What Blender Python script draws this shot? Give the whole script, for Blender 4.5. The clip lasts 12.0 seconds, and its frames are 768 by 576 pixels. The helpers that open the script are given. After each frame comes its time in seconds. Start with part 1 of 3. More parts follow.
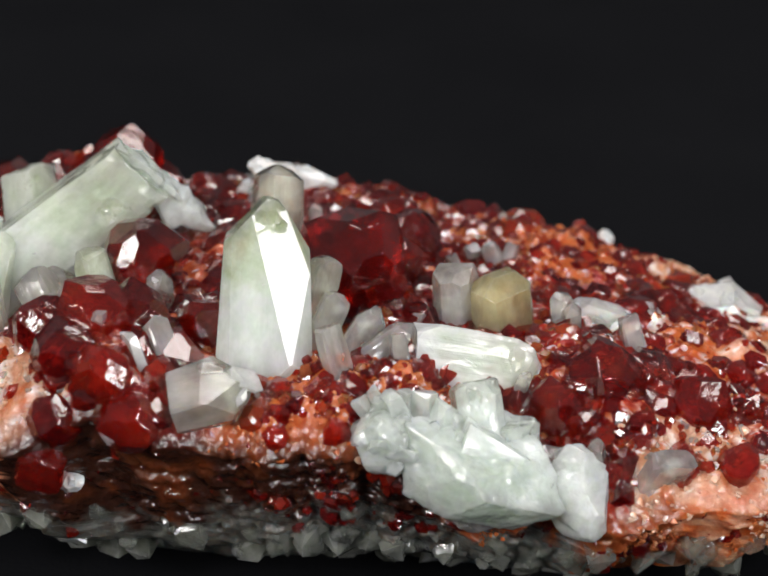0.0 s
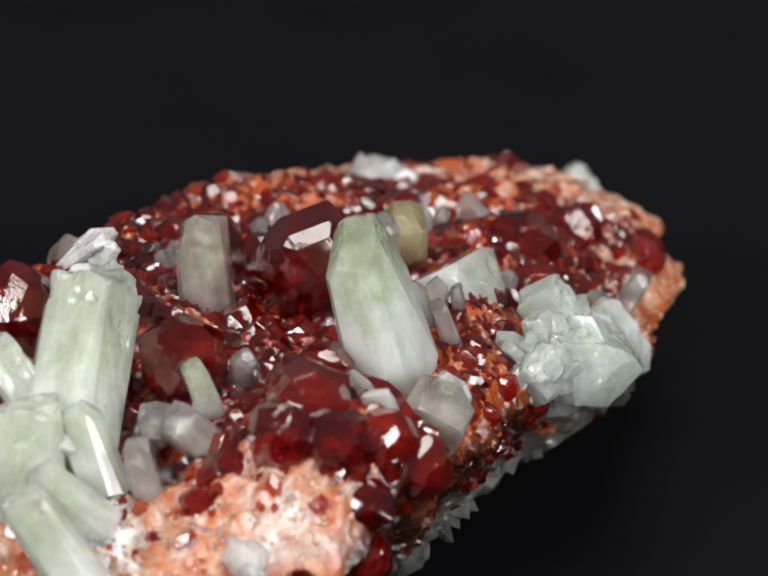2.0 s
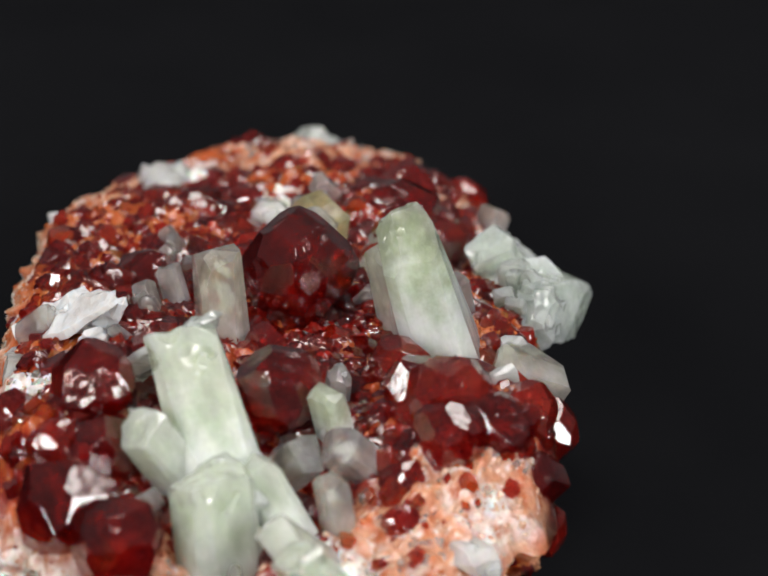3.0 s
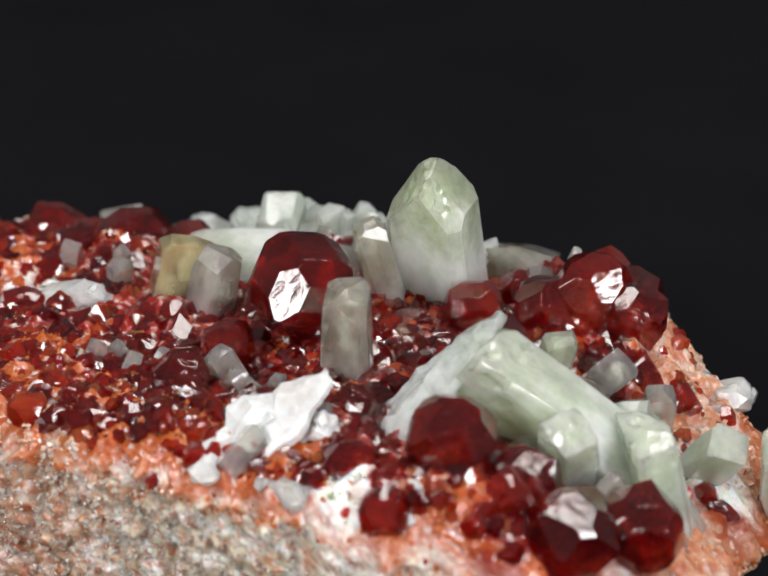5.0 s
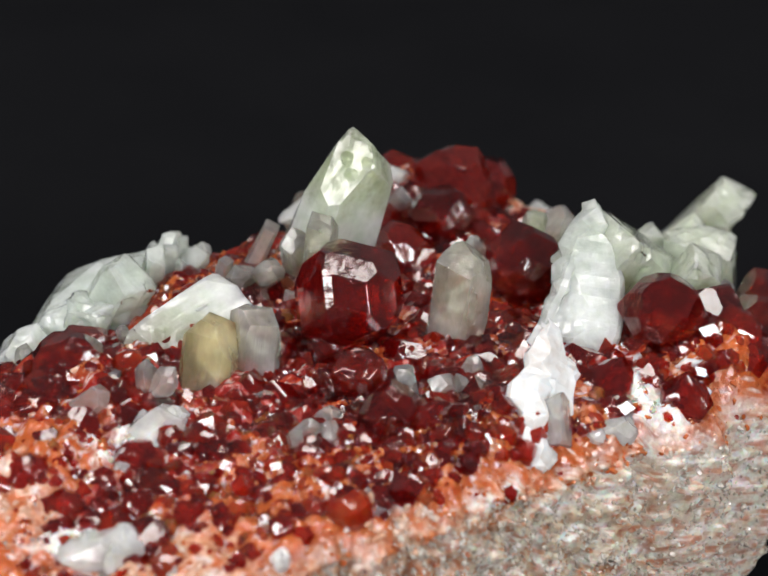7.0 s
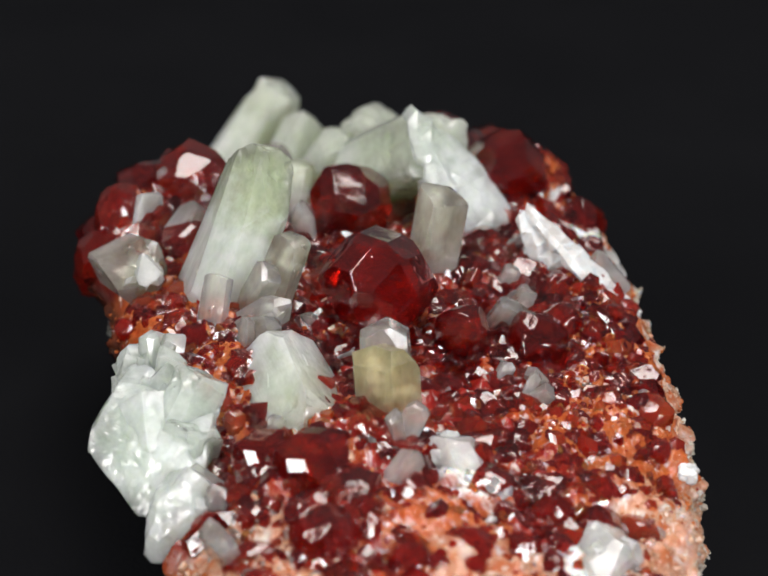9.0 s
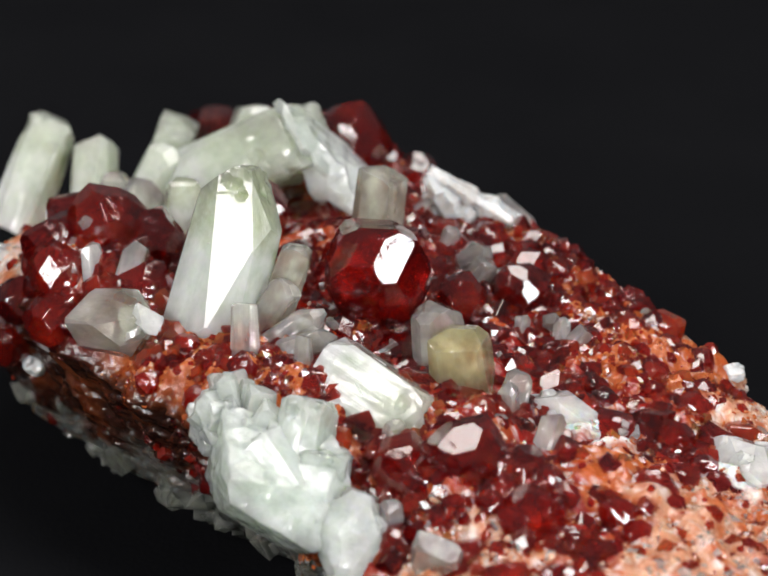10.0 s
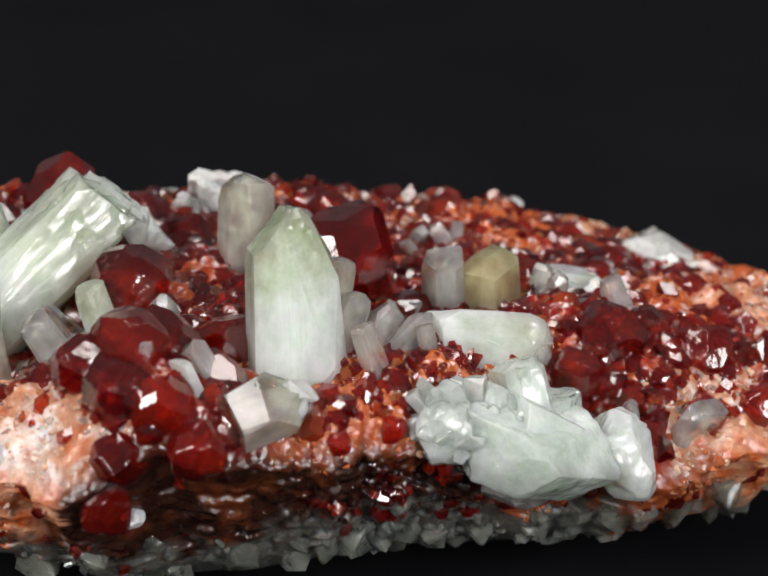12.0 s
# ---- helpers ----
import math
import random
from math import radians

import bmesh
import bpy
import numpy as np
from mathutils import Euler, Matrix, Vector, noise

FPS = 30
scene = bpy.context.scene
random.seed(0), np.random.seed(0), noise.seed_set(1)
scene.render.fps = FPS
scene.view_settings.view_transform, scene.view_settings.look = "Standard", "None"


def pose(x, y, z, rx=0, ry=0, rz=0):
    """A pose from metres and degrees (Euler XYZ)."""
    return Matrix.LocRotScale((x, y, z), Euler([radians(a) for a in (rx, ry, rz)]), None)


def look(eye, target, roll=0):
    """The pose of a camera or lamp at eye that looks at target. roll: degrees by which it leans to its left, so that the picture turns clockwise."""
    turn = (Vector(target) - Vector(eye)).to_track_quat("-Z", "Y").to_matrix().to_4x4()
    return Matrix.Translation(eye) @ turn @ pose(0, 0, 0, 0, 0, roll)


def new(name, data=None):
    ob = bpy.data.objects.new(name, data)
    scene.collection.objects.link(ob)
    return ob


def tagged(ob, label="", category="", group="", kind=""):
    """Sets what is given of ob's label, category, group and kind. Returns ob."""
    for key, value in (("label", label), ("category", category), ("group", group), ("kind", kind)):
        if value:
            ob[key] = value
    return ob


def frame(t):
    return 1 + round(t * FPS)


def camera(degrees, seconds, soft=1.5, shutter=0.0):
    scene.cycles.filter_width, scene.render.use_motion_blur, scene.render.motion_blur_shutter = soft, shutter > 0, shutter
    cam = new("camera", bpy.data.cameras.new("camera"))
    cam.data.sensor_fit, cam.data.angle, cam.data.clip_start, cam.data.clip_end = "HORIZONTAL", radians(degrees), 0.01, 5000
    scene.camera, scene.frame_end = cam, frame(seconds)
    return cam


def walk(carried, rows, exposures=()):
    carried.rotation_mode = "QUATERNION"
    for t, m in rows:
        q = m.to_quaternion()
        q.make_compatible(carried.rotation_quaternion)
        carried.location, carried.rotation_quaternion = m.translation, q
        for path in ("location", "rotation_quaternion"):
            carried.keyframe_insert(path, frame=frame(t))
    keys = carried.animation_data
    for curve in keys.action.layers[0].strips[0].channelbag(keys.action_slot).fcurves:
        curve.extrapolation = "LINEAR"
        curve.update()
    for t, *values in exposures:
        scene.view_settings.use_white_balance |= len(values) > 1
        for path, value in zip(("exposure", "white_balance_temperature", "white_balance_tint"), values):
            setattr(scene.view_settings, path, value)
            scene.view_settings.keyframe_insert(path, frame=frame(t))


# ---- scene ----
# A mineral specimen turning on a black table before a fixed close-up camera. MM turns millimetres into metres.
MM = 0.001
cam = camera(10.808, 12.0, soft=1.8)
VIEW = look((0.0, -0.19, 0.114), (0.00251, -0.00005, 0.01559), 3.044)
cam.data.dof.use_dof = True
cam.data.dof.focus_distance = 0.211
cam.data.dof.aperture_fstop = 58.0
walk(cam, [(0.0, VIEW), (12.0, VIEW)])

# ---- world and lamps ----
world = bpy.data.worlds.new("dark_room")
scene.world = world
world.use_nodes = True
world.node_tree.nodes["Background"].inputs["Color"].default_value = (0.95, 0.97, 1.0, 1)
world.node_tree.nodes["Background"].inputs["Strength"].default_value = 0.13


def softbox(name, eye, target, width, height, watts, colour):
    data = bpy.data.lights.new(name, "AREA")
    data.shape, data.size, data.size_y, data.energy, data.color = "RECTANGLE", width, height, watts, colour
    ob = new(name, data)
    ob.matrix_basis = look(eye, target)
    return ob


AIM = (0.0, 0.0, 0.013)
softbox("softbox_top", (0.02, 0.04, 0.30), AIM, 0.17, 0.13, 0.57, (1.0, 0.97, 0.94))
softbox("softbox_side", (-0.21, -0.20, 0.17), AIM, 0.115, 0.13, 0.79, (1.0, 0.97, 0.95))
softbox("softbox_other_side", (0.20, -0.21, 0.15), AIM, 0.10, 0.125, 0.72, (0.99, 0.98, 0.98))
scene.view_settings.exposure = 0.0


# ---- materials ----
class Nodes:
    """A node material with a Principled shader and short ways to add to it."""

    def __init__(self, name):
        self.mat = bpy.data.materials.new(name)
        self.mat.use_nodes = True
        self.tree = self.mat.node_tree
        self.shader = self.tree.nodes["Principled BSDF"]

    def add(self, kind, **settings):
        node = self.tree.nodes.new(kind)
        for key, value in settings.items():
            node.inputs[key.replace("_", " ")].default_value = value
        return node

    def link(self, a, b):
        self.tree.links.new(a, b)

    def put(self, **settings):
        for key, value in settings.items():
            self.shader.inputs[key.replace("_", " ")].default_value = value

    def noise(self, scale, detail=4.0, rough=0.6):
        node = self.add("ShaderNodeTexNoise", Scale=scale, Detail=detail, Roughness=rough)
        self.link(self.coords().outputs["Object"], node.inputs["Vector"])
        return node

    def coords(self):
        if "Texture Coordinate" not in self.tree.nodes:
            self.add("ShaderNodeTexCoord")
        return self.tree.nodes["Texture Coordinate"]

    def ramp(self, source, stops):
        node = self.add("ShaderNodeValToRGB")
        while len(node.color_ramp.elements) < len(stops):
            node.color_ramp.elements.new(0.5)
        for element, (at, colour) in zip(node.color_ramp.elements, stops):
            element.position, element.color = at, (*colour, 1)
        self.link(source, node.inputs["Fac"])
        return node.outputs["Color"]

    def mix(self, factor, a, b, mode="MIX"):
        node = self.tree.nodes.new("ShaderNodeMix")
        node.data_type, node.blend_type = "RGBA", mode
        for value, socket in ((factor, node.inputs[0]), (a, node.inputs[6]), (b, node.inputs[7])):
            if isinstance(value, (int, float)):
                socket.default_value = value
            elif isinstance(value, tuple):
                socket.default_value = (*value, 1)
            else:
                self.link(value, socket)
        return node.outputs[2]

    def colour(self, socket):
        self.link(socket, self.shader.inputs["Base Color"])

    def bump(self, height, strength, distance):
        node = self.add("ShaderNodeBump", Strength=strength, Distance=distance)
        self.link(height, node.inputs["Height"])
        self.link(node.outputs["Normal"], self.shader.inputs["Normal"])

    def see_through(self, amount, tint, rough=0.05):
        """Let part of the light straight through, coloured by tint. amount: a number or a socket."""
        clear, mix = self.add("ShaderNodeBsdfTransparent", Color=(*tint, 1)), self.tree.nodes.new("ShaderNodeMixShader")
        if isinstance(amount, (int, float)):
            mix.inputs[0].default_value = amount
        else:
            self.link(amount, mix.inputs[0])
        self.link(self.shader.outputs[0], mix.inputs[1])
        self.link(clear.outputs[0], mix.inputs[2])
        gloss, skin = self.add("ShaderNodeBsdfGlossy", Roughness=rough), self.tree.nodes.new("ShaderNodeMixShader")
        edge = self.add("ShaderNodeFresnel", IOR=1.36)
        for bump in [n for n in self.tree.nodes if n.type == "BUMP"]:
            self.link(bump.outputs["Normal"], gloss.inputs["Normal"])
        self.link(edge.outputs[0], skin.inputs[0])
        self.link(mix.outputs[0], skin.inputs[1])
        self.link(gloss.outputs[0], skin.inputs[2])
        self.link(skin.outputs[0], self.tree.nodes["Material Output"].inputs["Surface"])

    def range(self, source, low, high):
        node = self.add("ShaderNodeMapRange", To_Min=low, To_Max=high)
        self.link(source, node.inputs["Value"])
        return node.outputs["Result"]


def garnet_material(name, dark, mid, light, per_island=False, clear=0.35, rough=0.07, glow=(0.50, 0.045, 0.014), thin=0.3):
    """Red garnet: glassy, cloudy inside with brighter orange-red zones, faces slightly curved and stepped."""
    m = Nodes(name)
    if per_island:
        vary = m.add("ShaderNodeNewGeometry").outputs["Random Per Island"]
    else:
        vary = m.add("ShaderNodeObjectInfo").outputs["Random"]
    base = m.ramp(vary, [(0.0, dark), (0.55, mid), (1.0, light)])
    cloud = m.noise(420, 5)
    tint = m.ramp(cloud.outputs["Fac"], [(0.35, (0.55, 0.5, 0.5)), (0.7, (1.25, 1.6, 1.4))])
    zone = m.add("ShaderNodeMapRange", From_Min=0.52, From_Max=0.72, To_Min=0.0, To_Max=0.75)
    m.link(m.noise(310, 4, 0.65).outputs["Fac"], zone.inputs["Value"])
    m.colour(m.mix(zone.outputs["Result"], m.mix(1.0, base, tint, "MULTIPLY"), glow))
    m.put(IOR=1.74, Subsurface_Weight=0.6, Subsurface_Scale=0.0011)
    m.put(Subsurface_Radius=(1.0, 0.22, 0.08), Coat_Weight=0.35, Coat_Roughness=0.02)
    flaw = m.noise(900, 3, 0.5)
    m.link(m.range(flaw.outputs["Fac"], clear - 0.3, min(0.95, clear + 0.3)), m.shader.inputs["Transmission Weight"])
    m.link(m.range(cloud.outputs["Fac"], rough * 0.4, rough * 2.0), m.shader.inputs["Roughness"])
    curve = m.add("ShaderNodeMath")
    curve.operation = "MULTIPLY_ADD"
    curve.inputs[1].default_value = 3.5
    m.link(m.noise(330, 2, 0.4).outputs["Fac"], curve.inputs[0])
    m.link(m.noise(1700, 3, 0.5).outputs["Fac"], curve.inputs[2])
    m.bump(curve.outputs[0], 0.5, 0.00009)
    m.see_through(m.range(flaw.outputs["Fac"], thin - 0.15, thin + 0.15), (0.85, 0.10, 0.05))
    return m.mat


def crystal_material(name, body, tip, milk=1.0, clear=0.4, core=0.05, rough=0.05, stripe=0.3, depth=0.003, start=0.55, streak=120, thin=0.3, tint=(0.95, 1.0, 0.92)):
    """Pale crystal: milky body, clearer and greener tip, fine lines along its length, uneven faces."""
    m = Nodes(name)
    along = m.add("ShaderNodeSeparateXYZ")
    m.link(m.coords().outputs["Generated"], along.inputs[0])
    cloud = m.noise(420, 4, 0.6)
    up = m.add("ShaderNodeMath")
    up.operation = "MULTIPLY_ADD"
    up.inputs[1].default_value = 1.1
    m.link(cloud.outputs["Fac"], up.inputs[0])
    m.link(along.outputs["Z"], up.inputs[2])
    where = m.add("ShaderNodeMapRange", From_Min=start + 0.35, From_Max=start + 0.95, To_Min=0.0, To_Max=1.0)
    where.interpolation_type = "SMOOTHSTEP"
    m.link(up.outputs[0], where.inputs["Value"])
    grade = m.mix(where.outputs["Result"], body, tip)
    veil = m.ramp(m.noise(1300, 5).outputs["Fac"], [(0.36, (0.95, 0.96, 0.94)), (0.60, (1.04, 1.04, 1.04))])
    m.colour(m.mix(1.0, grade, veil, "MULTIPLY"))
    fine = m.noise(1, 3)
    stretch = m.add("ShaderNodeMapping", Scale=(1900, 1900, streak))
    m.link(m.coords().outputs["Object"], stretch.inputs["Vector"])
    m.link(stretch.outputs["Vector"], fine.inputs["Vector"])
    dents = m.add("ShaderNodeMath")
    dents.operation = "MULTIPLY_ADD"
    dents.inputs[1].default_value = 1.2
    m.link(m.noise(300, 2, 0.4).outputs["Fac"], dents.inputs[0])
    m.link(fine.outputs["Fac"], dents.inputs[2])
    m.bump(dents.outputs[0], stripe, 0.00016)
    m.put(IOR=1.66, Subsurface_Weight=milk, Subsurface_Scale=depth, Subsurface_Radius=(1.0, 1.0, 0.9), Specular_IOR_Level=0.4)
    growth = m.noise(1, 4, 0.6)
    bands = m.add("ShaderNodeMapping", Scale=(520, 520, min(520, streak * 2.2)))
    m.link(m.coords().outputs["Object"], bands.inputs["Vector"])
    m.link(bands.outputs["Vector"], growth.inputs["Vector"])
    shift = m.add("ShaderNodeMath")
    shift.operation = "ADD"
    m.link(m.range(where.outputs["Result"], core, clear), shift.inputs[0])
    swing = m.add("ShaderNodeMapRange", From_Min=0.35, From_Max=0.65, To_Min=-0.08, To_Max=0.08)
    m.link(growth.outputs["Fac"], swing.inputs["Value"])
    m.link(swing.outputs["Result"], shift.inputs[1])
    shift.use_clamp = True
    m.link(shift.outputs[0], m.shader.inputs["Transmission Weight"])
    m.link(m.range(fine.outputs["Fac"], rough * 0.4, rough * 1.8), m.shader.inputs["Roughness"])
    m.see_through(m.range(growth.outputs["Fac"], thin - 0.2, thin + 0.2), tint, max(0.05, rough * 1.5))
    return m.mat


def stone_material(name, stops, scale=900, rough=0.5, relief=0.6, milk=0.0, per_island=False):
    """Grainy mineral crust: colours by noise at two scales, with fine relief."""
    m = Nodes(name)
    coarse, fine = m.noise(scale * 0.28, 4), m.noise(scale, 6, 0.7)
    both = m.add("ShaderNodeMath")
    both.operation = "ADD"
    m.link(coarse.outputs["Fac"], both.inputs[0])
    m.link(fine.outputs["Fac"], both.inputs[1])
    half = m.add("ShaderNodeMath")
    half.operation, half.inputs[1].default_value = "MULTIPLY", 0.5
    m.link(both.outputs[0], half.inputs[0])
    base = m.ramp(half.outputs[0], stops)
    if per_island:
        vary = m.add("ShaderNodeNewGeometry").outputs["Random Per Island"]
        base = m.mix(1.0, base, m.ramp(vary, [(0.0, (0.74, 0.71, 0.70)), (1.0, (1.12, 1.14, 1.16))]), "MULTIPLY")
    m.colour(base)
    grain = m.add("ShaderNodeTexVoronoi", Scale=scale * 2.2)
    m.link(m.coords().outputs["Object"], grain.inputs["Vector"])
    m.link(m.range(grain.outputs["Color"], rough * 0.45, min(1.0, rough * 1.5)), m.shader.inputs["Roughness"])
    m.bump(grain.outputs["Distance"], relief, 0.00012)
    m.put(IOR=1.6, Subsurface_Weight=milk, Subsurface_Scale=0.0006, Subsurface_Radius=(1.0, 0.85, 0.75))
    return m.mat


GARNET = garnet_material("garnet_red", (0.12, 0.002, 0.003), (0.24, 0.005, 0.005), (0.40, 0.016, 0.008), clear=0.55, thin=0.32)
GARNET_DEEP = garnet_material("garnet_deep", (0.16, 0.002, 0.003), (0.18, 0.003, 0.004), (0.20, 0.004, 0.004), clear=0.62, rough=0.035, glow=(0.42, 0.008, 0.006), thin=0.28)
GARNET_ORANGE = garnet_material("garnet_orange", (0.40, 0.020, 0.008), (0.50, 0.045, 0.013), (0.60, 0.085, 0.026), clear=0.5, glow=(0.72, 0.15, 0.03))
GARNET_SMALL = garnet_material("garnet_small", (0.12, 0.002, 0.003), (0.24, 0.005, 0.005), (0.44, 0.024, 0.009), True, clear=0.5)
GREEN = crystal_material("pale_green_crystal", (0.86, 0.98, 0.87), (0.80, 0.92, 0.62), clear=0.62, core=0.18, rough=0.15, stripe=0.32, depth=0.0018, thin=0.28, tint=(0.95, 1.0, 0.90))
PALE = crystal_material("pale_crystal", (0.86, 0.96, 0.86), (0.83, 0.93, 0.74), clear=0.44, core=0.14, rough=0.12, stripe=0.28, depth=0.0018, start=0.3, thin=0.22, tint=(0.95, 1.0, 0.91))
CORE = crystal_material("milky_core", (0.88, 0.99, 0.90), (0.86, 0.97, 0.84), clear=0.1, core=0.0, rough=0.5, stripe=0.1, depth=0.0014, streak=600, thin=0.4)
VEIL = crystal_material("fracture_veil", (0.95, 0.97, 0.95), (0.95, 0.97, 0.93), clear=0.3, core=0.1, rough=0.05, stripe=0.5, depth=0.0008, streak=900, thin=0.4)
MILK = crystal_material("milky_green_crystal", (0.83, 0.91, 0.86), (0.80, 0.90, 0.80), clear=0.40, core=0.14, rough=0.14, stripe=0.26, depth=0.0016, streak=500, thin=0.26)
CLEAR = crystal_material("clear_crystal", (0.99, 0.98, 0.91), (0.99, 0.98, 0.88), clear=0.74, core=0.50, rough=0.02, stripe=0.4, depth=0.0009, start=0.3, thin=0.42, tint=(1.0, 0.99, 0.94))
SMOKY = crystal_material("smoky_crystal", (0.98, 0.96, 0.84), (0.97, 0.95, 0.78), clear=0.74, core=0.50, rough=0.02, depth=0.0009, stripe=0.4, start=0.3, thin=0.42, tint=(0.97, 0.97, 0.88))
YELLOW = crystal_material("honey_crystal", (1.0, 0.96, 0.86), (1.0, 0.82, 0.48), clear=0.70, core=0.48, rough=0.025, depth=0.0008, stripe=0.4, start=0.2, thin=0.38, tint=(1.0, 0.92, 0.72))
GREY_GLASS = crystal_material("grey_glassy_crystal", (0.66, 0.67, 0.60), (0.60, 0.62, 0.55), clear=0.78, core=0.50, rough=0.05, stripe=0.5, streak=1200, depth=0.0010, start=0.3, thin=0.35)
WHITE = stone_material("white_calcite", [(0.30, (0.50, 0.44, 0.40)), (0.46, (0.66, 0.66, 0.66)), (0.56, (0.74, 0.76, 0.77)), (0.72, (0.66, 0.52, 0.42))], 700, 0.34, 0.4, 0.9)
GARNET_AMBER = garnet_material("garnet_amber", (0.42, 0.02, 0.006), (0.62, 0.08, 0.02), (0.80, 0.24, 0.08), True, clear=0.6)
GRAIN_RED = stone_material("red_grains", [(0.3, (0.14, 0.006, 0.005)), (0.55, (0.26, 0.016, 0.008)), (0.75, (0.44, 0.08, 0.03))], 1500, 0.22, 0.2, 0.2, True)
GRAIN_ORANGE = stone_material("orange_grains", [(0.3, (0.36, 0.055, 0.014)), (0.55, (0.54, 0.14, 0.04)), (0.75, (0.70, 0.34, 0.18))], 1500, 0.15, 0.2, 0.5, True)
GRAIN_PEACH = stone_material("peach_grains", [(0.32, (0.60, 0.22, 0.12)), (0.5, (0.74, 0.42, 0.28)), (0.65, (0.86, 0.76, 0.70))], 1500, 0.2, 0.2, 0.7, True)
GRAIN_GREY = stone_material("grey_grains", [(0.3, (0.24, 0.19, 0.15)), (0.5, (0.55, 0.48, 0.40)), (0.66, (0.82, 0.80, 0.76))], 1500, 0.3, 0.3, 0.4, True)

rock = Nodes("mineral_matrix")
mineral = rock.add("ShaderNodeAttribute")
mineral.attribute_name = "mineral"
mottle = rock.ramp(rock.noise(1500, 6, 0.7).outputs["Fac"], [(0.30, (0.84, 0.72, 0.68)), (0.50, (1.0, 1.0, 1.0)), (0.72, (1.18, 1.30, 1.36))])
speck = rock.ramp(rock.noise(4200, 3, 0.6).outputs["Fac"], [(0.34, (0.90, 0.87, 0.86)), (0.5, (1.0, 1.0, 1.0)), (0.68, (1.10, 1.13, 1.15))])
rock.colour(rock.mix(1.0, rock.mix(1.0, mineral.outputs["Color"], mottle, "MULTIPLY"), speck, "MULTIPLY"))
rock.link(rock.range(mineral.outputs["Alpha"], 0.60, 0.07), rock.shader.inputs["Roughness"])
rock.put(IOR=1.65, Subsurface_Weight=0.8, Subsurface_Scale=0.0012, Subsurface_Radius=(1.0, 0.5, 0.3))
grit = rock.add("ShaderNodeTexVoronoi", Scale=2100.0)
rock.link(rock.coords().outputs["Object"], grit.inputs["Vector"])
lumpy = rock.add("ShaderNodeMath")
lumpy.operation, lumpy.inputs[1].default_value = "MULTIPLY_ADD", 2.2
rock.link(rock.noise(1100, 5, 0.6).outputs["Fac"], lumpy.inputs[0])
rock.link(grit.outputs["Distance"], lumpy.inputs[2])
rock.bump(lumpy.outputs[0], 0.55, 0.00016)
MATRIX = rock.mat

cloth = Nodes("black_velvet")
cloth.colour(cloth.ramp(cloth.noise(60, 5).outputs["Fac"], [(0.3, (0.0060, 0.0062, 0.0073)), (0.7, (0.0080, 0.0082, 0.0094))]))
cloth.put(Roughness=1.0, IOR=1.2, Specular_IOR_Level=0.1)
cloth.bump(cloth.noise(3000, 2).outputs["Fac"], 0.3, 0.0002)
VELVET = cloth.mat


# ---- tools for building ----
def mesh_of(name, bm, materials, smooth=False):
    data = bpy.data.meshes.new(name)
    bm.to_mesh(data)
    bm.free()
    for material in materials:
        data.materials.append(material)
    if smooth:
        data.polygons.foreach_set("use_smooth", [True] * len(data.polygons))
    return data


def part(name, bm, material, parent, label="", m=None, smooth=False):
    """One mesh object under a thing or a part, at the pose m."""
    data = bm if isinstance(bm, bpy.types.Mesh) else mesh_of(name, bm, [material], smooth)
    ob = new(name, data)
    ob.parent = parent
    if m is not None:
        ob.matrix_basis = m
    if label:
        tagged(ob, label)
    return ob


def solid(planes):
    """The convex solid inside planes (normal, distance), as a bmesh with whole facets."""
    n = np.array([p[0] for p in planes], float)
    n /= np.linalg.norm(n, axis=1)[:, None]
    d = np.array([p[1] for p in planes], float)
    k = len(d)
    tri = np.array([(a, b, c) for a in range(k) for b in range(a + 1, k) for c in range(b + 1, k)])
    m = n[tri]
    good = np.abs(np.linalg.det(m)) > 1e-4
    p = np.linalg.solve(m[good], d[tri[good]][:, :, None])[:, :, 0]
    size = np.abs(d).max()
    p = p[(p @ n.T <= d + 1e-6 * size).all(axis=1)]
    p = np.unique(np.round(p / size, 5), axis=0) * size
    bm = bmesh.new()
    for v in p:
        bm.verts.new(v)
    bmesh.ops.convex_hull(bm, input=bm.verts)
    loose = [v for v in bm.verts if not v.link_faces]
    bmesh.ops.delete(bm, geom=loose, context="VERTS")
    bmesh.ops.dissolve_limit(bm, angle_limit=0.02, verts=bm.verts, edges=bm.edges)
    return bm


def soften(bm, offset):
    """Worn edges on a faceted solid."""
    bmesh.ops.bevel(bm, geom=list(bm.edges), offset=offset, segments=2, profile=0.6, affect="EDGES", clamp_overlap=True)
    return bm


